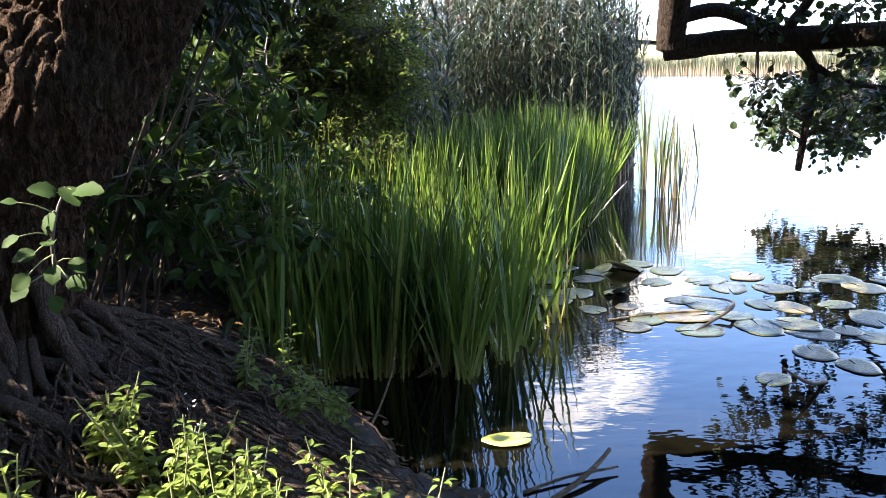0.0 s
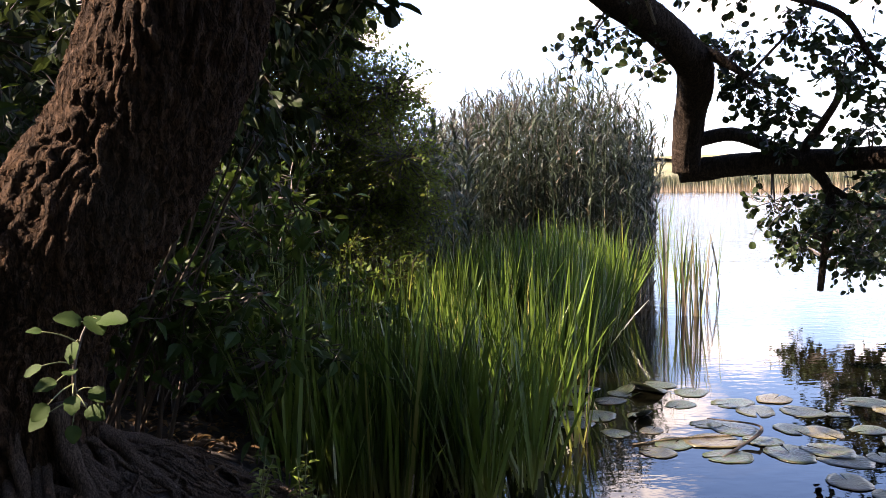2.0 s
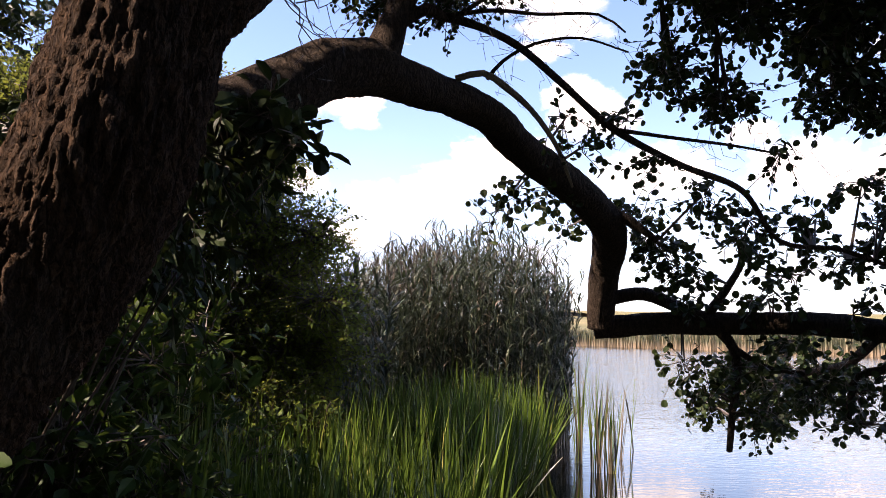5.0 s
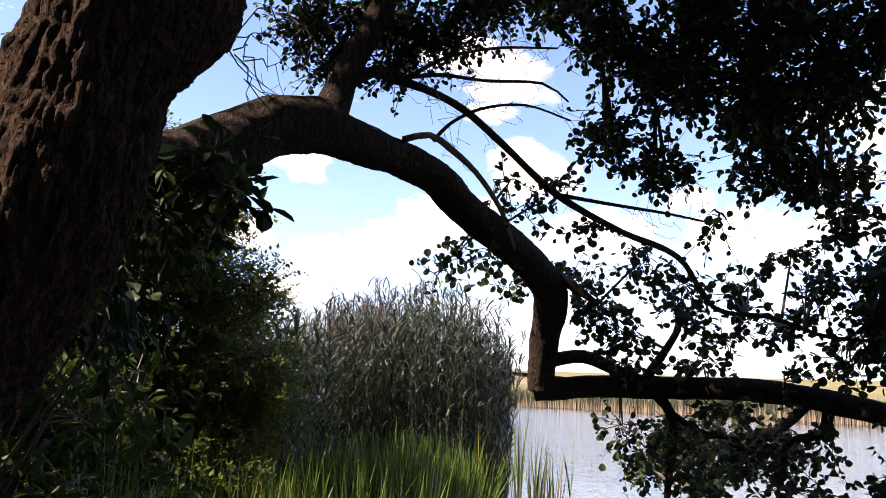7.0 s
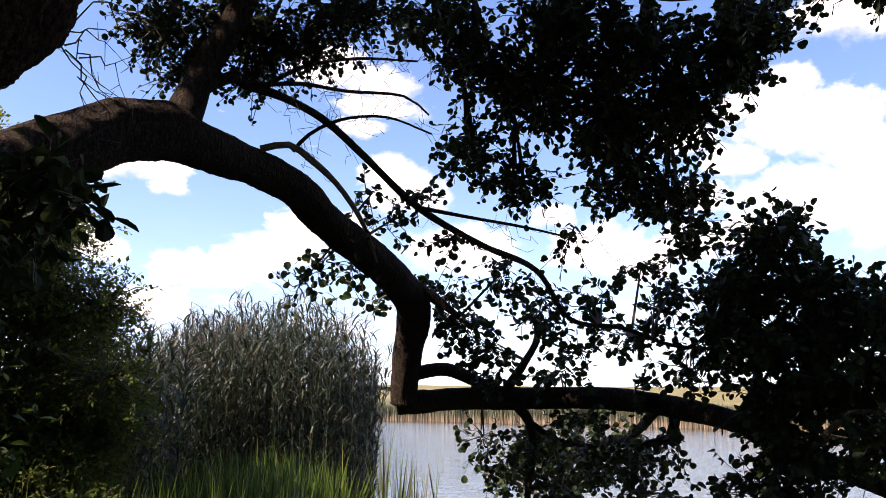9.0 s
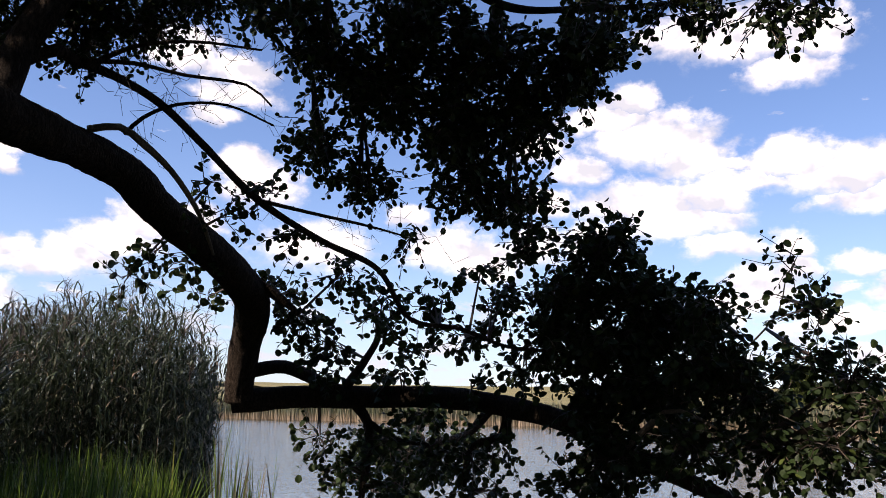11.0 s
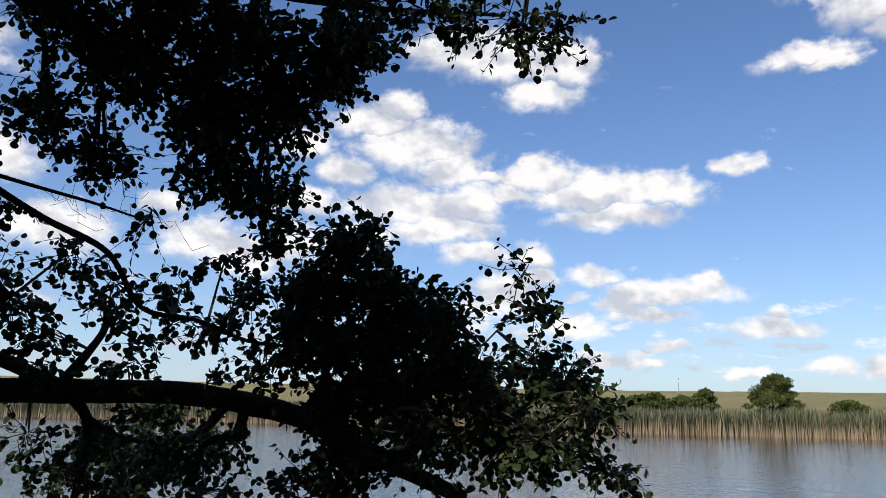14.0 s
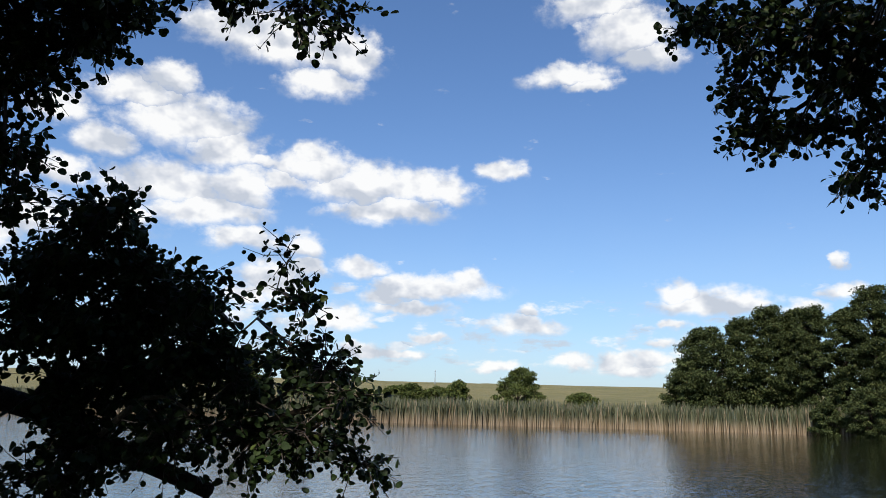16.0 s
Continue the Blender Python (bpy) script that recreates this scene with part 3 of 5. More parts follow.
def build_ground():
    xs = axis_steps(-2500, 2500, (-3.0, 3.0), 0.06, 1.09, 300)
    ys = axis_steps(-2500, 2500, (0.6, 7.0), 0.06, 1.09, 300)
    gx, gy = np.meshgrid(xs, ys, indexing="ij")
    z = ground_height(gx, gy)
    bumps = np.array([noise.fractal(Vector((a * 2.2, b * 2.2, 0)), 0.7, 2.0, 5) if abs(a) < 9 and -3 < b < 14 else 0.0
                      for a, b in zip(gx.ravel(), gy.ravel())]).reshape(gx.shape)
    z = z + bumps * 0.045
    n, m = gx.shape
    i, j = np.meshgrid(np.arange(n - 1), np.arange(m - 1), indexing="ij")
    a = (i * m + j).ravel()
    me = mesh_of("ground", np.stack([gx, gy, z], -1).reshape(-1, 3), np.stack([a, a + m, a + m + 1, a + 1], -1), "soil", True)
    tagged(new("ground", me), "dark earth bank sloping to the lake, fields beyond", "ground", kind="structure")
    # the lake's surface follows its outline a little under the banks
    bm = bmesh.new()
    mid = LAKE.mean(0)
    ring = [bm.verts.new((*(p + (p - mid) / np.linalg.norm(p - mid) * (6 if k >= len(NEAR_SHORE) else 1.5)), 0.0)) for k, p in enumerate(LAKE)]
    bm.faces.new(ring)
    bmesh.ops.triangulate(bm, faces=bm.faces[:])
    me = bpy.data.meshes.new("water")
    bm.to_mesh(me), bm.free()
    me.materials.append(MAT["water"])
    tagged(new("water", me), "calm lake water mirroring sky and branches", "water", kind="structure")


build_ground()

# ---- the standing alder beside the camera ----
# bare roots that run down the washed-out bank
ROOTS = [([(-1.12, 2.16, 0.80), (-0.99, 2.24, 0.69), (-0.89, 2.27, 0.65), (-0.78, 2.24, 0.60), (-0.70, 2.26, 0.55), (-0.62, 2.38, 0.48)], 0.02),
         ([(-1.05, 2.14, 0.74), (-0.93, 2.11, 0.67), (-0.86, 2.06, 0.63), (-0.80, 2.01, 0.59), (-0.74, 1.97, 0.56)], 0.016),
         ([(-1.15, 2.5, 0.70), (-0.92, 2.47, 0.65), (-0.83, 2.42, 0.61), (-0.74, 2.36, 0.56)], 0.01),
         ([(-1.2, 2.75, 0.62), (-1.0, 2.74, 0.56), (-0.89, 2.70, 0.54), (-0.76, 2.72, 0.45)], 0.011),
         ([(-1.2, 2.02, 0.95), (-1.17, 2.0, 0.82), (-1.12, 1.97, 0.68), (-1.08, 1.9, 0.62)], 0.02),
         ([(-1.08, 2.05, 0.92), (-1.05, 2.04, 0.80), (-0.99, 2.02, 0.69), (-0.93, 1.98, 0.63)], 0.024),
         ([(-1.08, 2.15, 0.74), (-0.98, 2.14, 0.69), (-0.85, 2.11, 0.63), (-0.74, 2.08, 0.57), (-0.66, 2.05, 0.52)], 0.012),
         ([(-1.08, 2.36, 0.72), (-0.97, 2.35, 0.69), (-0.82, 2.25, 0.63), (-0.73, 2.16, 0.57)], 0.013),
         ([(-1.08, 2.12, 0.74), (-1.01, 2.08, 0.69), (-0.92, 2.0, 0.64), (-0.84, 1.92, 0.59)], 0.014),
         ([(-1.3, 2.1, 0.7), (-1.24, 1.98, 0.66), (-1.3, 1.85, 0.6)], 0.02)]


def build_near_alder():
    tree = thing("alder_tree", "thick leaning alder with furrowed brown bark on the bank", "tree", at=(-1.2, 2.2, 0.5))
    h = Heap()
    tube(h, [(-1.36, 2.24, 0.3), (-1.33, 2.22, 0.75), (-1.27, 2.2, 1.1), (-1.14, 2.2, 1.3), (-1.03, 2.2, 1.45), (-0.93, 2.22, 1.58), (-0.83, 2.22, 1.75), (-0.755, 2.22, 1.95), (-0.71, 2.23, 2.15), (-0.67, 2.25, 2.38), (-0.62, 2.28, 2.53), (-0.56, 2.32, 2.70), (-0.5, 2.4, 2.95), (-0.45, 2.7, 3.8), (-0.6, 3.0, 5.0), (-0.8, 3.2, 6.6)],
         [0.29, 0.27, 0.255, 0.245, 0.235, 0.225, 0.228, 0.232, 0.23, 0.215, 0.245, 0.28, 0.24, 0.20, 0.17, 0.12], sides=250, step=0.011, rough=0.07, freq=2.6, ridge=0.009, plates=0.019)
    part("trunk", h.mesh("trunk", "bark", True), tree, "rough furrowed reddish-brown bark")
    r = np.random.default_rng(3)
    starts = np.linspace(-2.4, 1.0, 44)
    for k, a in enumerate(starts):
        a += r.normal() * 0.1
        ln = 0.5 + 0.75 * r.random()
        pts, rad = [], []
        x, y = -1.3 + 0.2 * math.cos(a), 2.2 + 0.2 * math.sin(a)
        head = a
        r0 = 0.006 + 0.012 * r.random() ** 2 + 0.004 * (k % 7 == 2)
        for s in np.linspace(0, 1, 11):
            z = float(ground_height(x, y))
            pts.append((x, y, z + r0 * (0.9 - 0.9 * s) + (0.09 if k % 4 else 0.03) * max(0, 1 - 2.2 * s) ** 2 + 0.012 * r.normal()))
            rad.append(r0 * (1.35 - 1.0 * s))
            head += r.normal() * 0.33
            x, y = x + ln / 10 * math.cos(head), y + ln / 10 * math.sin(head)
        h = Heap()
        tube(h, pts, rad, sides=10, step=0.025, rough=0.35, freq=16, seed=k)
        part("root", h.mesh("root", "root", True), tree)
    for pts, r0 in ROOTS:
        h = Heap()
        lifted = [(x, y, z + r0 * 0.7) for x, y, z in pts]
        tube(h, lifted, [r0 * 1.25, r0, r0 * 0.9, r0 * 0.6], sides=12, step=0.02, rough=0.3, freq=18, seed=r0 * 900)
        part("root", h.mesh("root", "root", True), tree)
    # fine roots washed free by the water
    h = Heap()
    for k in range(300):
        a = r.uniform(-1.3, 1.0)
        d = 0.25 + 0.7 * r.random()
        x, y = -1.25 + d * math.cos(a), 2.2 + d * math.sin(a)
        head, pts = a + r.normal() * 0.5, []
        for s in range(6):
            pts.append((x, y, float(ground_height(x, y)) + 0.022 + 0.03 * r.random()))
            x, y = x + 0.06 * math.cos(head), y + 0.06 * math.sin(head)
            head += r.normal() * 0.45
        r0 = 0.003 + 0.006 * r.random()
        tube(h, pts, [r0, r0 * 0.5], sides=5, step=0.04, cap=False)
    part("root_mat", h.mesh("root_mat", "root", True), tree, "mat of thin bare roots", "stuff")
    # thin drooping twigs on the burl
    h = Heap()
    for k in range(9):
        a = np.array([-0.3 + 0.03 * r.normal(), 2.3 + 0.06 * r.normal(), 2.52 + 0.05 * r.normal()])
        for s in range(5):
            b = a + np.array([0.03, 0.03, 0.01 - 0.012 * s]) + r.normal(size=3) * 0.022
            rods(h, a, b, 0.0028 - 0.0004 * s, 0.0024 - 0.0004 * s)
            if s > 1:
                rods(h, b, b + r.normal(size=3) * 0.04, 0.0014, 0.0008)
            a = b
    part("twig_spray", h.mesh("twig_spray", "twig"), tree, kind="stuff")
    # boughs and crown above the camera
    boughs = [([(-0.45, 2.7, 3.7), (-1.4, 2.0, 4.9), (-2.6, 0.8, 6.0), (-3.6, -0.6, 6.6)], [0.1, 0.03]),
              ([(-0.55, 2.95, 4.8), (0.2, 1.8, 6.0), (0.6, 0.2, 6.9), (0.6, -1.6, 7.3)], [0.09, 0.03]),
              ([(-0.7, 3.1, 5.8), (-1.9, 4.2, 6.9), (-3.0, 5.6, 7.5)], [0.08, 0.03]),
              ([(-0.75, 3.2, 6.3), (0.3, 4.2, 7.3), (1.0, 5.6, 7.9)], [0.08, 0.03]),
              ([(-0.8, 3.2, 6.6), (-0.9, 3.2, 8.2), (-1.2, 3.0, 9.6)], [0.12, 0.03])]
    lh, th = Heap(), Heap()
    for pts, rad in boughs:
        h = Heap()
        p, _ = tube(h, pts, rad, sides=10, step=0.1, rough=0.15, freq=5)
        part("bough", h.mesh("bough", "limb", True), tree)
        for k in range(8):
            q = p[int(len(p) * (0.3 + 0.69 * k / 7)) - 1]
            c = q + r.normal(size=3) * (0.55, 0.55, 0.35)
            sprays(lh, th, c, 0.75, 0.5, 34, r, leaf=0.10, per=7, length=0.4, source=q)
    part("crown", lh.mesh("crown", "alder"), tree, "dark green round leaves", "stuff")
    part("twig_spray", th.mesh("twig_spray", "twig"), tree, kind="stuff")


build_near_alder()

# ---- the alder whose bent limb reaches over the water ----
LIMB = [(-1.6, 2.75, 0.3), (-1.45, 2.85, 1.1), (-1.2, 3.0, 1.7), (-0.8, 3.3, 2.26), (-0.47, 3.53, 2.55), (-0.29, 3.66, 2.70), (-0.11, 3.80, 2.775), (0.06, 3.97, 2.78), (0.28, 4.22, 2.79), (0.45, 4.41, 2.80), (0.65, 4.61, 2.76), (0.87, 4.87, 2.65), (1.15, 5.10, 2.54), (1.45, 5.37, 2.39), (1.63, 5.55, 2.23), (1.67, 5.78, 2.00), (1.67, 5.87, 1.78), (1.68, 5.94, 1.55)]
BOOM = [(1.64, 5.97, 1.55), (2.05, 5.91, 1.59), (2.62, 5.69, 1.60), (3.08, 5.31, 1.60), (3.41, 4.95, 1.54), (3.64, 4.54, 1.43), (3.76, 4.17, 1.28), (3.92, 3.83, 1.13), (4.08, 3.49, 0.98)]
ARCH = [(1.69, 5.90, 1.74), (1.75, 5.90, 1.77), (1.99, 5.86, 1.81), (2.25, 5.81, 1.71), (2.41, 5.75, 1.64)]
RISER = [(2.44, 5.77, 1.66), (2.55, 5.64, 1.88), (2.60, 5.53, 2.06), (2.52, 5.47, 2.26)]
FORK = [(-0.03, 3.87, 2.82), (0.045, 3.91, 3.08), (0.10, 3.90, 3.22), (0.16, 3.90, 3.35), (0.22, 3.88, 3.49), (0.28, 3.80, 3.75), (0.50, 3.70, 4.20)]
LONG = [(0.02, 3.89, 3.00), (0.12, 3.91, 3.08), (0.21, 3.94, 3.145), (0.27, 3.99, 3.135), (0.47, 4.04, 3.11), (0.70, 4.11, 3.04), (0.94, 4.19, 2.89), (1.30, 4.31, 2.65), (1.70, 4.35, 2.47), (2.14, 4.53, 2.37), (2.43, 4.65, 2.09), (2.75, 4.56, 2.04), (3.06, 4.46, 1.93), (3.36, 4.24, 1.90)]
PALE = [(0.39, 4.24, 2.88), (0.53, 4.18, 2.90), (0.66, 4.22, 2.84), (0.82, 4.32, 2.75), (0.97, 4.46, 2.63), (1.07, 4.60, 2.53), (1.18, 4.81, 2.41)]
DEAD = [[(0.31, 3.98, 3.13), (0.54, 3.88, 3.13), (0.77, 3.85, 3.11), (1.06, 3.79, 3.10), (1.18, 3.73, 2.99)],
        [(0.38, 3.97, 3.14), (0.55, 3.79, 3.19), (0.79, 3.66, 3.21), (1.06, 3.53, 3.18)],
        [(0.57, 4.31, 2.91), (0.64, 4.21, 2.98), (0.78, 4.03, 3.02), (1.00, 3.91, 3.02), (1.22, 3.81, 2.92)],
        [(1.30, 4.31, 2.65), (1.56, 4.16, 2.58), (1.83, 4.00, 2.51), (2.09, 3.89, 2.44)]]
HANG = [[(2.50, 5.74, 1.57), (2.59, 5.67, 1.42), (2.59, 5.62, 1.21), (2.54, 5.59, 0.97), (2.49, 5.54, 0.70)],
        [(2.58, 5.67, 1.43), (2.73, 5.49, 1.30), (2.93, 5.31, 1.26)],
        [(3.39, 4.96, 1.49), (3.35, 4.99, 1.33), (3.19, 5.13, 1.25), (3.11, 5.11, 0.97)],
        [(3.64, 4.58, 1.50), (3.69, 4.49, 1.66), (3.68, 4.40, 1.92), (3.62, 4.32, 2.28)]]

# a lower bough that dips to the water farther out, and its leaves
OUTER = [(3.30, 5.06, 1.52), (3.75, 6.2, 1.30), (4.05, 7.5, 1.15), (4.30, 8.6, 0.95), (4.36, 8.9, 0.42)]
OUTER_LEAVES = [(3.95, 8.5, 1.2, 0.34, 0.24), (4.3, 8.7, 0.95, 0.32, 0.22), (4.7, 8.8, 1.15, 0.36, 0.26), (4.5, 8.9, 0.65, 0.3, 0.18), (5.0, 8.9, 0.85, 0.36, 0.22), (4.1, 8.2, 0.6, 0.2, 0.14), (5.3, 8.7, 1.15, 0.36, 0.26), (3.7, 7.2, 1.1, 0.3, 0.2), (4.9, 9.1, 1.5, 0.34, 0.2), (4.0, 9.5, 0.7, 0.3, 0.2), (4.5, 9.9, 1.0, 0.36, 0.26)]

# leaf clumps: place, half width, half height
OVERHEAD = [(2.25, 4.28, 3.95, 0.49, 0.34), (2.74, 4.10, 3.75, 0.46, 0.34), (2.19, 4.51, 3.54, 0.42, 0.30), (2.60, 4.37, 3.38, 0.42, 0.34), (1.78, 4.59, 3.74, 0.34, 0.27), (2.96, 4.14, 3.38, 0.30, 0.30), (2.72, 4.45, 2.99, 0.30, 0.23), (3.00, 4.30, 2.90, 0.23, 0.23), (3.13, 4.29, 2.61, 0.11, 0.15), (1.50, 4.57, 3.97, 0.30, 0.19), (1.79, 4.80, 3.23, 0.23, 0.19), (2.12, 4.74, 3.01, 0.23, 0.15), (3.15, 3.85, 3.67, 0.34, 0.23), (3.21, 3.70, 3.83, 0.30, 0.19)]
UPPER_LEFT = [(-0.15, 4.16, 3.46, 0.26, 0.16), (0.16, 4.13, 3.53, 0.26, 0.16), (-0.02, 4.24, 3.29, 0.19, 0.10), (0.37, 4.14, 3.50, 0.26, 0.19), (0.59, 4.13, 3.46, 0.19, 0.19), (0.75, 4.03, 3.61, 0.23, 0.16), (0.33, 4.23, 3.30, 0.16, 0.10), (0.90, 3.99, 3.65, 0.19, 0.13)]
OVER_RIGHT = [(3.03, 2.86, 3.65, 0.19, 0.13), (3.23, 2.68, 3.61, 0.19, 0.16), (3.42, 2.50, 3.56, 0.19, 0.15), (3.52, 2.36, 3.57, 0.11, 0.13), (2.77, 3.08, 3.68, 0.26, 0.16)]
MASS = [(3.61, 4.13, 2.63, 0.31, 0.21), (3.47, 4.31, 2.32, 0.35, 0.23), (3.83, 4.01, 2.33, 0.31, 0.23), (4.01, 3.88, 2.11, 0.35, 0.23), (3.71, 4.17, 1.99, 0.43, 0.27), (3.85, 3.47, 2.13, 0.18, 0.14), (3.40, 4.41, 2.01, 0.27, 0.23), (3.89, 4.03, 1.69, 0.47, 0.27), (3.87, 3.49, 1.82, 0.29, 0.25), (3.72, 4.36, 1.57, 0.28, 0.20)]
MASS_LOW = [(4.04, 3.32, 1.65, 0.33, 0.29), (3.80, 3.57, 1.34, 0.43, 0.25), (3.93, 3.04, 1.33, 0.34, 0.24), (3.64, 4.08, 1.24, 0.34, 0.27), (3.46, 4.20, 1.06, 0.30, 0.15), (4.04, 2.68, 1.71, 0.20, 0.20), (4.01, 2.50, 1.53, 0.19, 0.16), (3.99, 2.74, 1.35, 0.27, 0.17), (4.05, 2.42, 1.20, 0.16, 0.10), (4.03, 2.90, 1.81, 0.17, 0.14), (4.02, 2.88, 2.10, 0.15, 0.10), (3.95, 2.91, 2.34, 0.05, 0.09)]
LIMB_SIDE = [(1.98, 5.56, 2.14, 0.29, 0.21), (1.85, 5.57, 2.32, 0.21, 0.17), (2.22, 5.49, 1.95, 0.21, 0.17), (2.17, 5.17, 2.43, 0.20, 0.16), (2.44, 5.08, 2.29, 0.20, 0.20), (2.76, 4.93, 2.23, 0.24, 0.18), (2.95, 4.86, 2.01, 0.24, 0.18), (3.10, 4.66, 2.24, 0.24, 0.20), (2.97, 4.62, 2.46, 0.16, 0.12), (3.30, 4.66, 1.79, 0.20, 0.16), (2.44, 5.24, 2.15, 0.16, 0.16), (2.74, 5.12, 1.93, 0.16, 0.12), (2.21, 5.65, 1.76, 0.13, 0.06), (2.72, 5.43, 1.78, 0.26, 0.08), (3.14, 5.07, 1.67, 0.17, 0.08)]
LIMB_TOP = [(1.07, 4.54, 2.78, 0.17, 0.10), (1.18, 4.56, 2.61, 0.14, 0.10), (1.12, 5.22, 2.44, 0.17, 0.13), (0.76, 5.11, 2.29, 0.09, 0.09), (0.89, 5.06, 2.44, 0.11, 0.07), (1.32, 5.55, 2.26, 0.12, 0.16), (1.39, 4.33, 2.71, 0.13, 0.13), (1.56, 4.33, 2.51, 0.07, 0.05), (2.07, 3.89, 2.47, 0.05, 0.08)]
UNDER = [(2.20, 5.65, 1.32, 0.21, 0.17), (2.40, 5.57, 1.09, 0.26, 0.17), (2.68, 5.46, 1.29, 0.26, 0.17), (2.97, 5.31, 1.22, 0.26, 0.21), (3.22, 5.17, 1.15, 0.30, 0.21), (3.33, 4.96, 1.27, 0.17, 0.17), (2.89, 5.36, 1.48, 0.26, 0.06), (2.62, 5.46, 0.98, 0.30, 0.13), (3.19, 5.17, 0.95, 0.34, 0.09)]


def build_limb_alder():
    tree = thing("alder_tree", "dark alder whose bent limb reaches low over the water", "tree", at=(-1.6, 2.75, 0.5))
    r = np.random.default_rng(11)
    wood = []

    def bough(name, pts, rad, mat="limb", sides=12, rough=0.12, step=0.06, ridge=0.0, label=""):
        h = Heap()
        p, _ = tube(h, pts, rad, sides=sides, step=step, rough=rough, freq=5, ridge=ridge)
        part(name, h.mesh(name, mat, True), tree, label)
        wood.append(p)
        return p

    bough("trunk", LIMB, [0.19, 0.175, 0.165, 0.155, 0.145, 0.135, 0.14, 0.112, 0.098, 0.10, 0.102, 0.104, 0.109, 0.118, 0.122, 0.104, 0.102, 0.098], sides=48, step=0.025, ridge=0.007)
    bough("limb", BOOM, [0.085, 0.082, 0.08, 0.076, 0.074, 0.07, 0.066, 0.055, 0.04], sides=28, step=0.03, ridge=0.005)
    bough("limb", ARCH, [0.056, 0.05, 0.05, 0.046, 0.046], sides=16)
    bough("branch", RISER, [0.04, 0.03, 0.023, 0.013])
    bough("limb", FORK, [0.10, 0.068, 0.066, 0.067, 0.066, 0.062, 0.055], sides=24, ridge=0.005)
    bough("branch", LONG, [0.034, 0.03, 0.03, 0.028, 0.022, 0.021, 0.02, 0.02, 0.019, 0.018, 0.016, 0.014, 0.012, 0.008])
    bough("branch", [(1.60, 5.45, 2.38), (1.80, 5.37, 2.24), (1.90, 5.32, 2.15)], [0.04, 0.03, 0.02], label="broken stub beside the bend")
    bough("branch", OUTER, [0.04, 0.034, 0.028, 0.022, 0.012])
    bough("branch", PALE, [0.02, 0.018, 0.02, 0.017, 0.015, 0.013, 0.008], "pale", label="pale bare curved branch")
    for pts in DEAD:
        bough("branch", pts, [0.013, 0.005], sides=7, label="thin leafless branch")
    for pts, r0 in zip(HANG, (0.043, 0.026, 0.04, 0.036)):
        bough("branch", pts, [r0, r0 * 0.5], sides=10)
    bough("branch", [(3.62, 3.95, 1.3), (3.7, 3.7, 1.52), (3.78, 3.54, 1.5), (3.84, 3.41, 1.42), (3.9, 3.27, 1.33)], [0.02, 0.014, 0.012, 0.008, 0.004], "pale", sides=8, label="bare pale branch stub")
    bough("branch", [(3.75, 3.95, 1.4), (3.9, 3.7, 1.6), (4.04, 3.55, 1.78), (4.15, 3.42, 1.93), (4.25, 3.27, 2.13), (4.26, 3.22, 2.3), (4.29, 3.14, 2.46)], [0.018, 0.012, 0.009, 0.007, 0.005, 0.004, 0.003], "pale", sides=7)
    wood_pts = np.concatenate(wood)
    lh, th = Heap(), Heap()
    # bare twigs on the leafless branches
    for pts in DEAD + [LONG[3:7]]:
        p, _ = spline(pts, [0.01, 0.01], 0.05)
        for k in range(len(p)):
            a = p[r.integers(len(p))]
            for _ in range(4):
                b = a + r.normal(size=3) * (0.045, 0.04, 0.04) + (0.015, 0, -0.01)
                rods(th, a, b, 0.0016, 0.001)
                a = b
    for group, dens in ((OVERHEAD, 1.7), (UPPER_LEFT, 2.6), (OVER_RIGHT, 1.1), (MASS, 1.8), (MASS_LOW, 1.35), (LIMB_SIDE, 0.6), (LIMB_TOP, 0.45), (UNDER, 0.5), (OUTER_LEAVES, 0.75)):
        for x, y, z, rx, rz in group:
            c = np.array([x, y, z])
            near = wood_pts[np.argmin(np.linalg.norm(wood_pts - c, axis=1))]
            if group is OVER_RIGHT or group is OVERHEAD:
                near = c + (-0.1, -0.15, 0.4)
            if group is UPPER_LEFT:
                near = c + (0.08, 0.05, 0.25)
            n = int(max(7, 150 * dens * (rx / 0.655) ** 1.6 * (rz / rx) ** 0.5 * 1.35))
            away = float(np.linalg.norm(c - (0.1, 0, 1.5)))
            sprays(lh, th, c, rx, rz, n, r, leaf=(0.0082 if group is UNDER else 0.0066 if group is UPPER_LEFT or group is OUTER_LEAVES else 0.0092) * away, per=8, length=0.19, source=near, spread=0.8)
    # unseen western boughs, added to shade the sedge and the shrubs
    bough("limb", [(-0.2, 4.6, 6.8), (-1.6, 4.4, 6.6), (-3.2, 4.0, 6.2), (-4.6, 3.4, 5.8)], [0.05, 0.015])
    n = 0
    while n < 10:
        x, y, z = r.uniform(-5.8, -2.2), r.uniform(2.0, 4.2), r.uniform(4.6, 6.9)
        if noise.noise(Vector((x * 0.8, y * 0.8, z * 0.8))) < -0.12:
            continue
        sprays(lh, th, (x, y, z), 0.6, 0.42, 26, r, leaf=0.085, per=7, length=0.32, source=(x + 0.3, y, z - 0.2))
        n += 1
    # boughs that carry the leaves overhead, and the crown above them
    bough("limb", [(0.5, 3.7, 4.2), (1.0, 3.9, 4.6), (1.9, 4.1, 4.6), (2.6, 4.0, 4.1), (3.0, 3.5, 3.9), (3.5, 2.7, 3.75)], [0.055, 0.045, 0.035, 0.028, 0.02, 0.01])
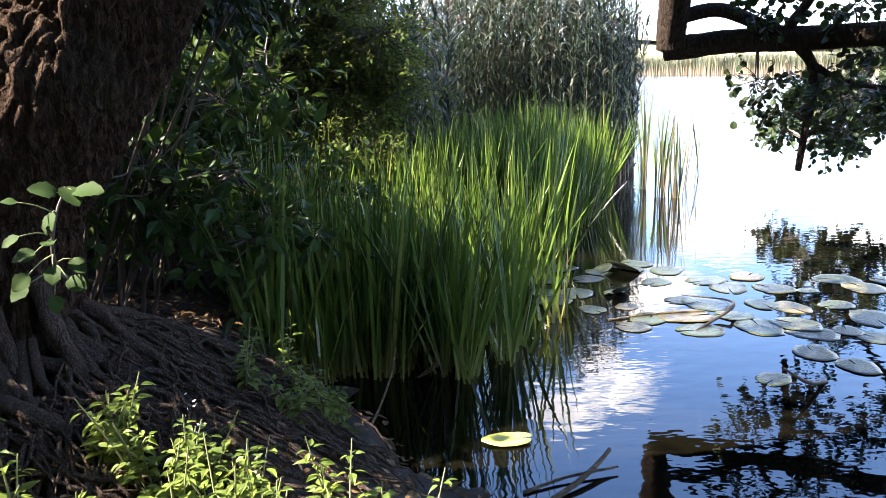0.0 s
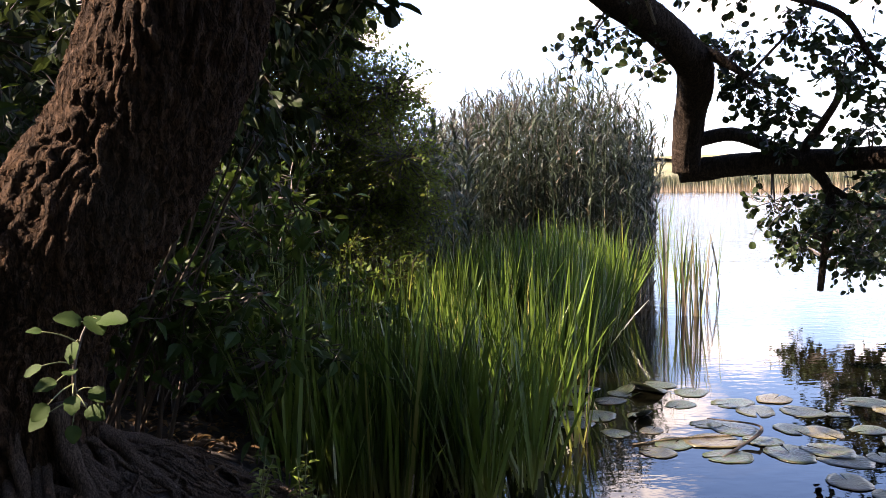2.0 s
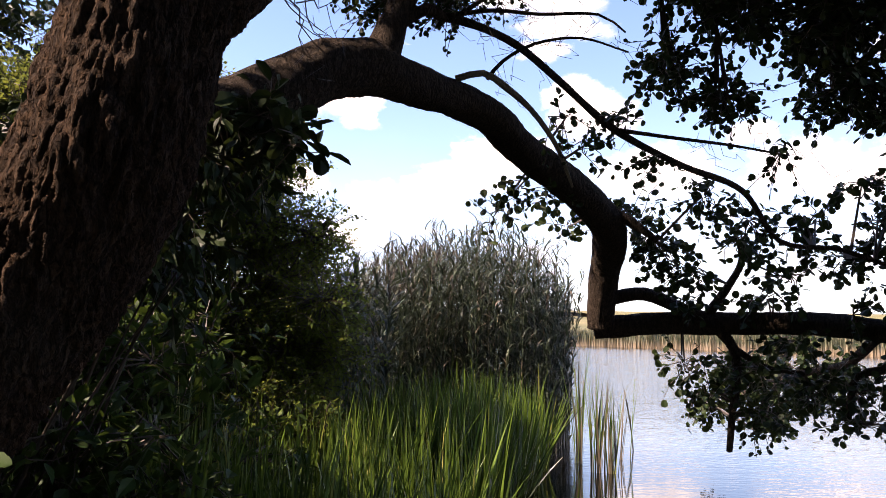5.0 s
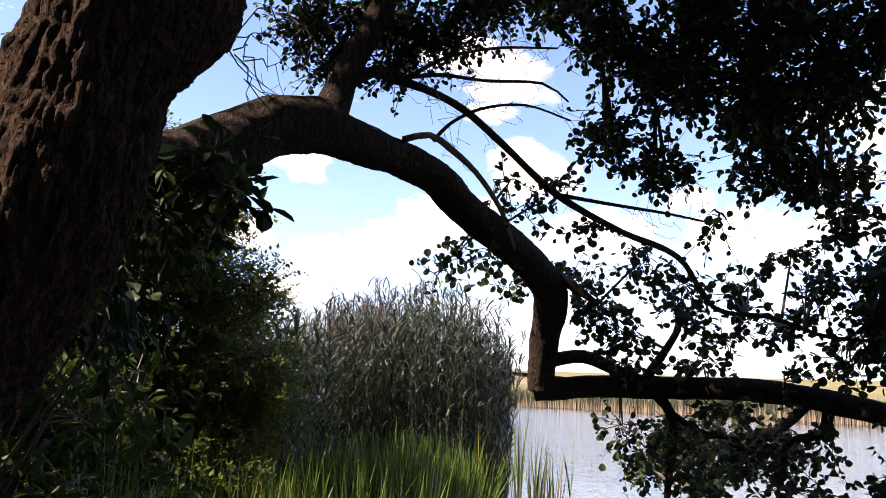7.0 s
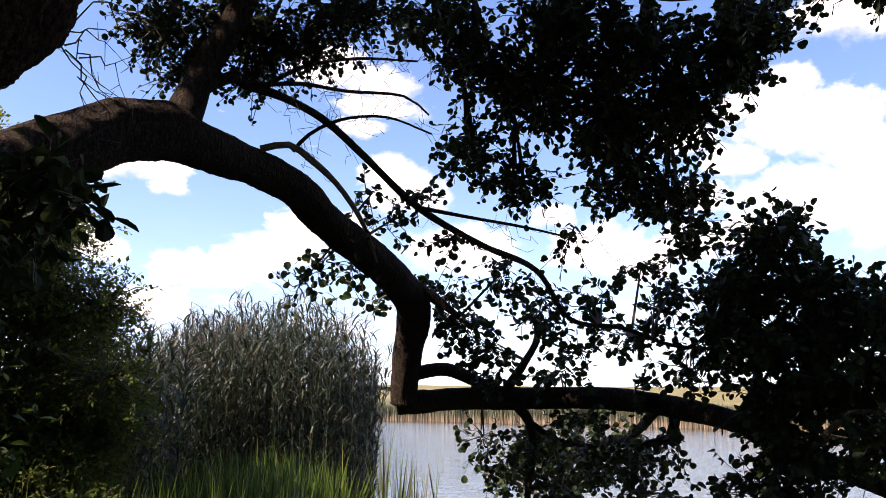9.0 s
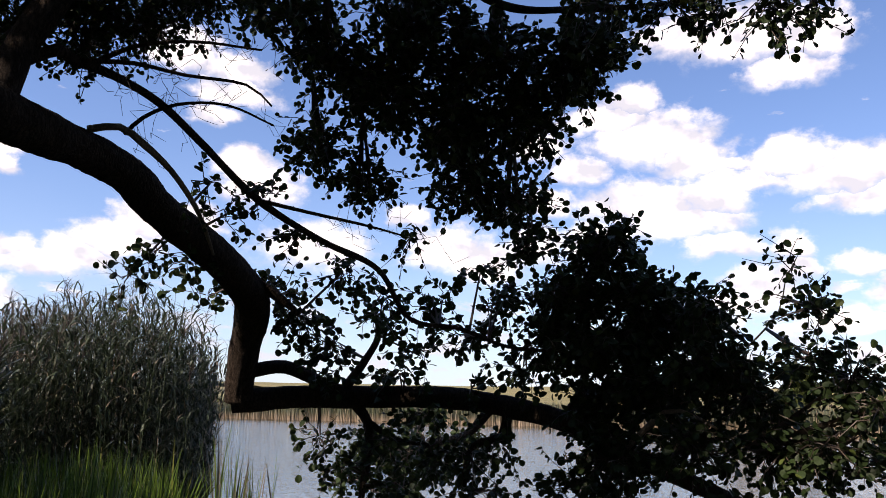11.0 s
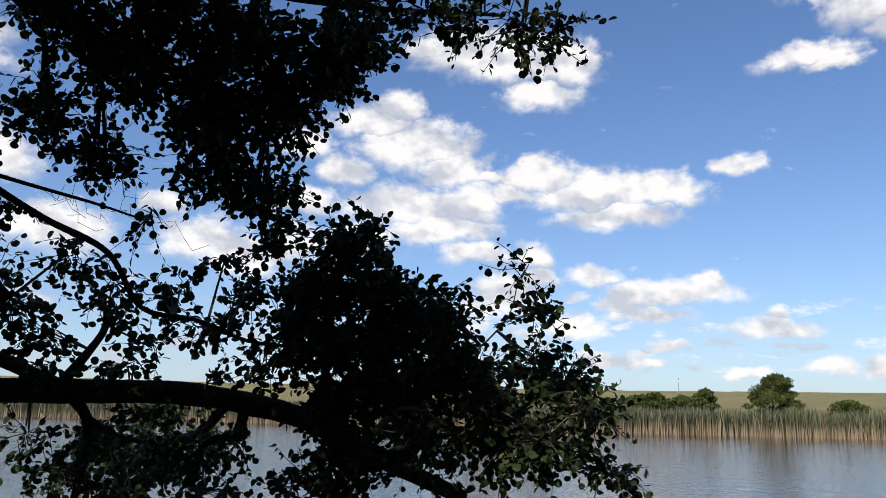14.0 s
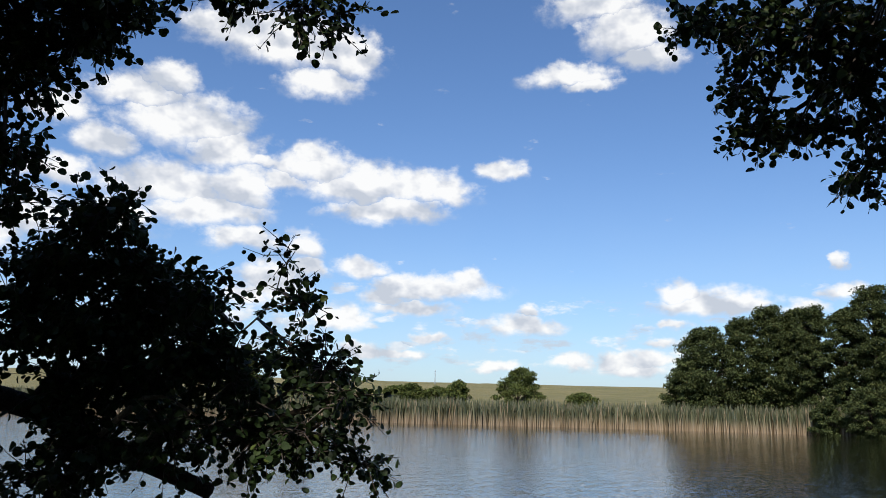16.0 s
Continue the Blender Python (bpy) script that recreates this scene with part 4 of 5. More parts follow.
    bough("branch", [(1.9, 4.1, 4.6), (2.3, 4.3, 4.0), (2.6, 4.4, 3.5), (2.9, 4.35, 3.1), (3.1, 4.3, 2.7)], [0.028, 0.01])
    bough("limb", [(0.5, 3.7, 4.2), (0.3, 4.2, 5.4), (-0.2, 4.6, 6.8), (-0.6, 4.8, 8.4)], [0.06, 0.05, 0.04, 0.015])
    n = 0
    while n < 60:
        x, y, z = r.uniform(-2.6, 2.6), r.uniform(2.6, 7.5), r.uniform(4.6, 8.4)
        if z < 2.2 + 0.62 * math.hypot(x, y) + 0.3:
            continue
        sprays(lh, th, (x, y, z), 0.75, 0.5, 30, r, leaf=0.085, per=7, length=0.36, source=(x * 0.6, y, z - 0.4))
        n += 1
    # southern boughs added high over the path, out of view, to shade what lies below
    bough("limb", [(0.3, 4.2, 5.4), (0.6, 3.0, 6.0), (0.9, 1.8, 6.3), (1.3, 0.8, 6.4)], [0.045, 0.015])
    for k in range(92):
        c = (r.uniform(-1.4, 4.0), r.uniform(-3.2, 3.4), r.uniform(5.4, 7.4))
        sprays(lh, th, c, 0.7, 0.45, 28, r, leaf=0.085, per=7, length=0.34, source=(c[0] * 0.7, c[1] + 0.3, c[2] - 0.2))
    part("crown", lh.mesh("crown", "alder"), tree, "dark green round leaves", "stuff")
    part("twig_spray", th.mesh("twig_spray", "twig"), tree, kind="stuff")


build_limb_alder()

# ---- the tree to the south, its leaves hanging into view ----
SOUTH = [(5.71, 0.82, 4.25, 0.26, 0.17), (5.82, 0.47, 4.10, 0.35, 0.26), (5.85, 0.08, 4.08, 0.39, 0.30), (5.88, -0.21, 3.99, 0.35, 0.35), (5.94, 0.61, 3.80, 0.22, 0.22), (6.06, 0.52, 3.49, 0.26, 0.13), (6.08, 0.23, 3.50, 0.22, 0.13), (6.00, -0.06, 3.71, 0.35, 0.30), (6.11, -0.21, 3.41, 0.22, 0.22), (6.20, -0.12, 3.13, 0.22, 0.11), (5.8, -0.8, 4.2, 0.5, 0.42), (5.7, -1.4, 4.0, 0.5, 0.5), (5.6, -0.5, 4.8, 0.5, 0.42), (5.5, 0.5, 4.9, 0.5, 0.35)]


def build_south_alder():
    tree = thing("alder_tree", "alder on the bank with low hanging dark leaves", "tree", at=(5.4, -3.4, 0.4))
    r = np.random.default_rng(21)
    h = Heap()
    tube(h, [(5.4, -3.4, 0.2), (5.4, -3.2, 1.8), (5.5, -2.9, 3.6), (5.5, -2.6, 5.6), (5.4, -2.4, 8.0)], [0.26, 0.2, 0.17, 0.14, 0.05], sides=20, rough=0.12, step=0.12)
    part("trunk", h.mesh("trunk", "bark", True), tree)
    lh, th = Heap(), Heap()
    for pts in ([(5.5, -2.7, 4.8), (5.6, -1.6, 5.0), (5.8, -0.5, 4.7), (5.9, 0.4, 4.3), (5.8, 0.9, 4.2)], [(5.5, -2.8, 4.2), (5.8, -1.5, 4.3), (6.0, -0.5, 4.0), (6.1, 0.3, 3.6)]):
        h = Heap()
        tube(h, pts, [0.07, 0.015], sides=8, rough=0.15)
        part("bough", h.mesh("bough", "limb", True), tree)
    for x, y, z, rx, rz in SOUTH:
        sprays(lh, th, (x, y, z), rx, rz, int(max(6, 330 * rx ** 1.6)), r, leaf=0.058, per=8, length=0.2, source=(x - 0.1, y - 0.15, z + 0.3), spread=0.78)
    for k in range(18):
        c = np.array([5.4, -2.6, 6.4]) + r.normal(size=3) * (1.1, 0.9, 1.1)
        sprays(lh, th, c, 0.7, 0.5, 24, r, leaf=0.1, per=7, source=(5.4, -2.5, 6.4))
    part("crown", lh.mesh("crown", "alder"), tree, kind="stuff")
    part("twig_spray", th.mesh("twig_spray", "twig"), tree, kind="stuff")


build_south_alder()


# ---- trees added on the bank behind, mostly unseen, to shade the place ----
def build_back_tree(x, y, height, seed):
    tree = thing("bank_tree", "leafy alder added on the bank for shade", "tree", "trees of the bank", at=(x, y, 0.5))
    r = np.random.default_rng(seed)
    h = Heap()
    top = np.array([x + r.normal() * 0.4, y + r.normal() * 0.4, height])
    tube(h, [(x, y, 0.2), (x + 0.1, y, height * 0.4), top], [0.2, 0.15, 0.04], sides=14, rough=0.12, step=0.2)
    part("trunk", h.mesh("trunk", "bark", True), tree)
    lh, th = Heap(), Heap()
    for k in range(26):
        z = height * (0.42 + 0.58 * r.random())
        spread = 1.9 * math.sin(math.pi * min(1, (z / height - 0.3) / 0.75)) + 0.3
        a = r.random() * 6.283
        c = np.array([x + math.cos(a) * spread * r.random() ** 0.5, y + math.sin(a) * spread * r.random() ** 0.5, z])
        sprays(lh, th, c, 0.8, 0.55, 26, r, leaf=0.12, per=7, length=0.42, source=(x, y, z - 0.5))
    part("crown", lh.mesh("crown", "alder"), tree, kind="stuff")
    part("twig_spray", th.mesh("twig_spray", "twig"), tree, kind="stuff")


for k, (x, y, hh) in enumerate(((-4.8, -3.4, 8.0), (-2.2, -4.6, 8.5), (0.8, -4.8, 7.5), (3.4, -4.4, 7.0), (-7.2, -0.6, 6.8), (-7.6, 4.0, 6.8), (-7.0, 6.4, 6.8), (-7.4, 9.0, 6.8), (-6.8, 12.0, 7.0), (-3.4, -2.3, 7.0), (-6.0, -2.4, 7.0), (-1.2, -2.6, 6.5), (1.2, -2.8, 6.5), (3.2, -2.9, 6.0), (-9.5, 2.2, 7.0))):
    build_back_tree(x, y, hh, 40 + k)


# ---- sedges, reeds ----
def tuft(heap, x, y, n, height, r, spread=0.07, width=0.013, lean=0.22, z=None):
    z = max(float(ground_height(x, y)), -0.12) if z is None else z
    foot = np.column_stack([x + r.normal(size=n) * spread, y + r.normal(size=n) * spread, np.full(n, z - 0.02)])
    d = (foot[:, :2] - (x, y)) / max(spread, 1e-3) * 0.5 + r.normal(size=(n, 2)) * 0.6 + r.normal(size=2) * 0.8
    d = d * np.where(r.random(n) < 0.1, 2.2, 1.0)[:, None]
    d = d / np.maximum(1.0, np.linalg.norm(d, axis=1, keepdims=True) / 2.6)
    blades(heap, foot, height * (0.5 + 0.55 * r.random(n) ** 0.7), d * lean, width * (0.7 + 0.6 * r.random(n)), r, segs=6, straight=0.9)


SEDGE_EDGE = [(3.5, -0.85, -0.1), (4.0, -1.0, 0.38), (5.0, -1.25, 0.55), (6.0, -1.2, 0.85), (6.7, -1.2, 1.02), (7.6, -1.1, 1.42), (8.4, -0.9, 1.7), (9.2, -0.8, 2.0), (10.4, -0.8, 2.4)]


def sedge_span(y):
    t = np.array(SEDGE_EDGE)
    return np.interp(y, t[:, 0], t[:, 1]), np.interp(y, t[:, 0], t[:, 2])


def build_sedge():
    r = np.random.default_rng(5)
    h = Heap()
    count = 0
    while count < 2200:
        y = 3.55 + 6.8 * r.random() ** 0.8
        lo, hi = sedge_span(y)
        x = lo + (hi - lo) * r.random()
        gap = noise.noise(Vector((x * 1.6, y * 1.6, 4.0)))
        count += 1
        if gap < -0.1:
            continue
        tall = 0.72 + 0.52 * r.random() ** 0.8 + 0.08 * (y > 6) + 0.2 * gap
        tuft(h, x, y, int(r.integers(3, 8)), tall, r, spread=0.035, width=0.0185, lean=0.07 + 0.16 * r.random() ** 2)
    tagged(new("sedge_bed", h.mesh("sedge_bed", "sedge")), "dense bright green sedge blades standing in the shallows", "sedge", kind="stuff")
    spots = [(-0.49, 3.74), (-0.42, 3.78), (0.12, 3.58), (0.32, 3.78), (-0.28, 4.15), (-0.24, 4.0), (0.06, 3.62), (0.10, 3.72), (0.34, 3.95), (0.38, 4.05), (-0.62, 3.95), (0.62, 4.45), (-0.86, 3.6), (-0.75, 3.35), (-0.05, 3.9), (0.2, 4.1)]
    while len(spots) < 44:
        y = r.uniform(3.5, 5.4)
        lo, hi = sedge_span(y)
        spots.append((lo + (hi - lo) * (0.15 + 0.85 * r.random()), y))
    for k, (x, y) in enumerate(spots):
        n = 8 if k >= 18 else 8 if x > 0.5 or x < -0.8 else 15
        z = max(-0.1, float(ground_height(x, y)) - 0.02)
        ob = thing("sedge_tuft", "green sedge tuft with long arching blades at the water's edge", "sedge tuft", "sedge tufts at the water's edge", at=(x, y, z))
        for _ in range(n):
            h = Heap()
            tuft(h, x + 0.03 * r.normal(), y + 0.03 * r.normal(), 1, 1.08 if n > 8 else 0.8 + 0.3 * (k % 3) / 2, r, spread=0.012, width=0.0175, lean=0.15, z=z)
            part("blade", h.mesh("blade", "sedge"), ob)


build_sedge()


def reed(heap, stems, x, y, z, height, r, leaf=0.34, plume=None):
    lean = r.normal(size=2) * 0.055
    top = np.array([x + lean[0] * height, y + lean[1] * height, z + height])
    mid = np.array([x + lean[0] * height * 0.35, y + lean[1] * height * 0.35, z + height * 0.5])
    foot = np.array([x, y, z - 0.05])
    rods(stems, np.array([foot, mid]), np.array([mid, top]), np.array([0.006, 0.0045]), np.array([0.0045, 0.002]))
    n = int(r.integers(13, 20))
    u = 0.2 + 0.8 * (np.arange(n) + r.random(n)) / n
    pos = np.where(u[:, None] < 0.5, foot + (mid - foot) * 2 * u[:, None], mid + (top - mid) * (2 * u[:, None] - 1))
    a = r.random() * 6.28 + np.arange(n) * 2.6 + r.normal(size=n) * 0.5
    ln = leaf * (0.6 + 0.7 * r.random(n))
    out = np.stack([np.cos(a), np.sin(a)], -1) * (0.8 + 1.4 * r.random((n, 1)))
    blades(heap, pos, ln, out, 0.018 + 0.014 * r.random(n), r, segs=3, curl=0.55, flat=a + math.pi / 2)
    if plume is not None and r.random() < (0.55 if x < 0.9 else 0.12):
        m = 14
        f = top - np.array([0, 0, 0.12]) * r.random((m, 1))
        d = np.stack([r.normal(size=m) * 0.4 + 0.25, r.normal(size=m) * 0.4], -1)
        blades(plume, f, 0.12 + 0.06 * r.random(m), d, 0.006, r, segs=3)


def build_reeds():
    r = np.random.default_rng(9)
    bed = thing("reed_bed", "tall grey-green reeds with drooping leaves and brown plumes", "reeds", kind="stuff", at=(1.0, 10.5, 0))
    lf, st, pl = Heap(), Heap(), Heap()
    n = 0
    while n < 1500:
        x, y = r.uniform(-1.5, 3.6), r.uniform(10.2, 15.0)
        edge = 2.72 + (y - 11.2) * 0.24 + 0.14 * noise.noise(Vector((y * 2, 0, 0)))
        if x > edge or (x < -0.3 and y > 13):
            continue
        top = 2.68 + 0.44 * math.exp(-((x - 1.5) / 1.0) ** 2) - 0.45 * max(0, x - 2.2) + 0.16 * noise.noise(Vector((x * 1.7, y * 1.7, 0)))
        top -= 0.5 * max(0, 11.2 - y) + 0.35 * max(0, 0.3 - x)
        reed(lf, st, x, y, max(-0.3, float(ground_height(x, y))), top * (0.80 + 0.24 * r.random()) + 0.25, r, leaf=0.21, plume=pl)
        n += 1
    for k in range(70):
        x, y = r.uniform(-0.9, 0.1), r.uniform(8.0, 10.0)
        reed(lf, st, x, y, 0.0, r.uniform(1.7, 2.25), r, leaf=0.3, plume=pl)
    part("leaf_mass", lf.mesh("leaf_mass", "reed"), bed, kind="stuff")
    part("stem_mass", st.mesh("stem_mass", "reed"), bed, kind="stuff")
    part("plume_mass", pl.mesh("plume_mass", "twig"), bed, "brown seed plumes", kind="stuff")


build_reeds()


def build_water_clump(x, y, count, height, seed, spread=0.09):
    clump = thing("reed_clump", "thin clump of green and straw reed stalks standing in open water", "reed clump", "reed clumps in the water", at=(x, y, -0.3))
    r = np.random.default_rng(seed)
    for k in range(count):
        h = Heap()
        fx, fy = x + r.normal() * spread, y + r.normal() * spread
        blades(h, np.array([[fx, fy, -0.3]] * 2), height * (0.6 + 0.5 * r.random(2)) + 0.3, r.normal(size=(2, 2)) * 0.09, 0.019 if height > 0.5 else 0.014, r, segs=6)
        rods(h, [(fx, fy, -0.3)], [(fx + r.normal() * 0.06, fy + r.normal() * 0.06, height * (0.5 + 0.5 * r.random()))], 0.006, 0.003)
        part("stalk", h.mesh("stalk", "reed" if k % 3 else "sedge"), clump)


for x, y, count, height, seed, spread in ((2.38, 9.40, 6, 1.35, 61, 0.04), (2.50, 9.60, 4, 1.3, 62, 0.04), (2.44, 8.76, 6, 1.1, 63, 0.035), (2.58, 8.74, 7, 1.0, 64, 0.05), (2.60, 9.15, 4, 1.15, 67, 0.06), (2.9, 9.6, 3, 1.0, 68, 0.1), (3.20, 10.4, 2, 0.9, 65, 0.1), (0.68, 4.53, 5, 0.42, 66, 0.03)):
    build_water_clump(x, y, count, height, seed, spread)


# ---- lily pads, floating leaves and sticks ----
def pad_mesh(seed, curl=0.0):
    r = np.random.default_rng(seed)
    n = 26
    a = np.linspace(radians(6), radians(354), n)
    rad = 1 + 0.05 * np.sin(a * 3 + seed) + 0.035 * np.sin(a * 5 + 2 * seed) + 0.022 * r.normal(size=n)
    rad[[0, -1]] *= 0.93
    rings = []
    for s, z in ((0.35, 0.0), (0.75, 0.002), (1.0, 0.004)):
        rings.append(np.column_stack([np.cos(a) * rad * s * 1.1, np.sin(a) * rad * s * 0.92,
                                      z * (0.3 + 1.2 * r.random(n)) + curl * s * s * np.maximum(np.cos(a - 1.0), 0)]))
    top = np.concatenate([[(0.08, 0, 0.0)], *rings])
    v = np.concatenate([top, top - (0, 0, 0.003)])
    tri, quad = [], []
    m = len(top)
    for k in range(n - 1):
        tri.append((0, 1 + k, 2 + k))
        tri.append((m, m + 2 + k, m + 1 + k))
        for q in range(2):
            b = 1 + q * n + k
            quad.append((b, b + n, b + n + 1, b + 1))
            quad.append((m + b, m + b + 1, m + b + n + 1, m + b + n))
        e = 1 + 2 * n + k
        quad.append((e, m + e, m + e + 1, e + 1))
    return mesh_of("lily_pad", v, [np.array(tri), np.array(quad)], "pad", True)


PADS = [(0.85, 5.67, 0.13), (0.74, 5.34, 0.11), (0.86, 5.0, 0.13), (0.69, 4.85, 0.13), (0.9, 4.64, 0.09), (0.68, 5.02, 0.11), (1.12, 4.69, 0.08), (1.31, 5.59, 0.13), (1.43, 5.75, 0.12), (1.11, 5.53, 0.1), (1.0, 5.35, 0.11), (1.11, 4.98, 0.09), (1.44, 5.23, 0.11), (1.48, 4.79, 0.1), (1.42, 4.47, 0.16), (1.61, 4.69, 0.15), (1.87, 5.05, 0.14), (2.15, 5.01, 0.14), (2.34, 4.94, 0.07), (1.76, 4.24, 0.15)]
PADS_OUT = [(1.98, 4.27, 0.14), (2.0, 4.12, 0.14), (2.2, 4.14, 0.09), (1.94, 4.66, 0.11), (2.46, 4.34, 0.17), (2.65, 5.19, 0.15), (2.72, 4.97, 0.15), (2.37, 4.62, 0.11), (1.87, 3.82, 0.12), (1.99, 3.62, 0.11), (1.53, 3.49, 0.09), (1.19, 4.44, 0.12), (1.06, 4.29, 0.1), (1.6, 5.53, 0.13), (1.79, 5.24, 0.14), (2.09, 5.32, 0.13), (2.08, 4.59, 0.13), (1.42, 4.21, 0.13), (1.69, 4.45, 0.11), (2.31, 4.01, 0.12), (2.9, 4.7, 0.16), (3.0, 5.1, 0.15)]


def build_pads():
    r = np.random.default_rng(17)
    shapes = [pad_mesh(k) for k in range(5)]
    curled = [pad_mesh(7, 0.5), pad_mesh(8, 0.7)]
    for k, (x, y, s) in enumerate(PADS + PADS_OUT):
        bent = k in (7, 9, 11)
        ob = new("lily_pad", curled[k % 2] if bent else shapes[k % 5])
        ob.matrix_world = Matrix.LocRotScale((x, y, 0.0025 + 0.0012 * (k % 3)), Euler((r.normal() * 0.006, r.normal() * 0.006, r.random() * 6.28)), (s * 0.95, s * 0.92, s * 0.9))
        tagged(ob, "lily pad with a raised curled edge on the lake" if bent else "flat green-brown lily pad floating on the lake", "lily pad", "lily pads on the lake")
    # drifting yellow leaf near the bank
    def yellow(n):
        a = n.add("ShaderNodeTexNoise", {"Vector": n.add("ShaderNodeTexCoord").outputs["Object"], "Scale": 9.0, "Detail": 5.0})
        return principled(n, n.mix(a, (0.30, 0.33, 0.05, 1), (0.46, 0.46, 0.11, 1)), 0.45, a, 0.3, 0.01)
    MAT["yellow"] = material("yellow_leaf", yellow)
    me = pad_mesh(12)
    me.materials.clear()
    me.materials.append(MAT["yellow"])
    ob = new("lily_pad", me)
    ob.matrix_world = Matrix.LocRotScale((0.24, 2.92, 0.012), Euler((0.04, 0, 0.1)), (0.095, 0.062, 0.1))
    tagged(ob, "yellowed lily pad adrift near the bank", "lily pad")
    for pts, rad, label, mat in (
            ([(0.30, 2.42, 0.0), (0.45, 2.55, 0.02), (0.55, 2.66, 0.04), (0.60, 2.72, 0.06)], [0.012, 0.008], "pale broken stick floating by the bank", "stick"),
            ([(0.26, 2.52, 0.005), (0.42, 2.6, 0.015), (0.62, 2.66, 0.02)], [0.007, 0.004], "thin pale twig floating by the bank", "stick"),
            ([(1.38, 4.2, 0.0), (1.55, 4.35, 0.02), (1.68, 4.45, 0.06), (1.70, 4.62, 0.05), (1.5, 4.85, 0.02)], [0.006, 0.009, 0.011, 0.006, 0.004], "dark forked twig floating among lily pads", "twig"),
            ([(0.95, 4.42, 0.006), (1.2, 4.5, 0.008), (1.55, 4.55, 0.006)], [0.006, 0.006], "straight brown reed stem afloat", "stick"),
            ([(-0.42, 2.62, 0.06), (-0.3, 2.8, 0.12), (-0.22, 2.98, 0.26), (-0.2, 3.05, 0.36)], [0.006, 0.003], "bare twig leaning from the mud", "stick"),
            ([(-0.15, 3.6, -0.02), (0.0, 3.85, 0.06), (-0.1, 4.2, 0.2)], [0.014, 0.01], "brown dead branch lying in the shallows", "stick"),
            ([(1.75, 3.45, 0.0), (1.6, 3.3, 0.06), (1.45, 3.22, 0.16)], [0.012, 0.006], "dark branch tip rising from the water", "twig")):
        h = Heap()
        tube(h, pts, rad, sides=8, step=0.03, rough=0.25, freq=20)
        tagged(new("floating_stick", h.mesh("floating_stick", mat, True)), label, "stick", "sticks at the water's edge")


build_pads()


# ---- bushes and undergrowth of the near bank ----
def build_bush(name, label, clumps, seed, leaf, twigs, mat, shape, per=9, base=(0, 0), length=0.3, droop=0.1, wood=0.022):
    ob = thing(name, label, "bush", at=(base[0], base[1], float(ground_height(*base))))
    r = np.random.default_rng(seed)
    lh, th, wh = Heap(), Heap(), Heap()
    z0 = float(ground_height(*base))
    for x, y, z, rx, rz in clumps:
        b = np.array([base[0] + r.normal() * wood * 11, base[1] + r.normal() * wood * 11, z0 - 0.05])
        c = np.array([x, y, z])
        tube(wh, [b, b * 0.5 + c * 0.5 + (0, 0, 0.15), c], [wood, wood * 0.3], sides=6, step=0.2, cap=False)
        sprays(lh, th, c, rx, rz, int(twigs * rx ** 1.6), r, leaf=leaf, per=per, length=length, shape=shape, source=c, droop=droop)
    part("branch_frame", wh.mesh("branch_frame", "twig", True), ob, kind="stuff")
    part("foliage", lh.mesh("foliage", mat), ob, kind="stuff")
    part("twig_spray", th.mesh("twig_spray", "twig"), ob, kind="stuff")


def bush_clumps(seed, n, lo, hi, size, keep):
    r = np.random.default_rng(seed)
    out = []
    while len(out) < n:
        p = r.uniform(lo, hi)
        if keep(*p):
            s = size * (0.75 + 0.5 * r.random())
            out.append((*p, s, s * 0.75))
    return out


build_bush("shoreline_bush", "tall dense dark bush with tiny sunlit leaves on top",
           bush_clumps(1, 170, (-3.4, 6.0, 0.4), (0.0, 8.2, 3.5), 0.36,
                       lambda x, y, z: x < -0.42 - 0.42 * max(0, z - 1.9) ** 1.35 - 0.05 * (y - 7)), 31, 0.038, 520, "willow", SMALL_LEAF, base=(-1.8, 7.2), per=18, length=0.24, wood=0.014)
build_bush("understory_shrub", "leafy dark green shrub in the shade of the alder",
           bush_clumps(2, 30, (-2.2, 3.3, 0.7), (-0.5, 5.2, 1.9), 0.27,
                       lambda x, y, z: x < -0.72 - 0.5 * max(0, z - 1.35) + 0.06 * (y - 4)), 32, 0.08, 190, "shrub", POINT_LEAF, base=(-1.5, 4.3), per=7, length=0.26, wood=0.01)
build_bush("understory_shrub", "broad-leaved shrub with hanging leaves behind the trunk",
           bush_clumps(3, 16, (-1.5, 3.0, 1.6), (-0.45, 3.6, 2.4), 0.18,
                       lambda x, y, z: x < -0.6 - 0.25 * abs(z - 2.2)), 33, 0.075, 420, "alder", POINT_LEAF, base=(-1.6, 3.4), per=6, length=0.18, droop=0.55, wood=0.012)
build_bush("alder_sprig", "dark round-leaved sprig hanging behind the trunk",
           [(-0.42, 3.15, 2.3, 0.11, 0.09), (-0.34, 3.12, 2.22, 0.05, 0.05), (-0.52, 3.2, 2.36, 0.09, 0.07)], 38, 0.09, 560, "alder", LONG_LEAF, base=(-1.6, 3.4), per=4, length=0.13, wood=0.008)
build_bush("understory_shrub", "dark leafy thicket on the bank",
           bush_clumps(4, 110, (-5.6, 3.4, 0.6), (-1.7, 8.4, 4.8), 0.45, lambda x, y, z: z < 1.35 - 0.8 * (x + 1.0)), 34, 0.09, 170, "alder", POINT_LEAF, base=(-3.0, 4.8), per=7, length=0.34, wood=0.014)
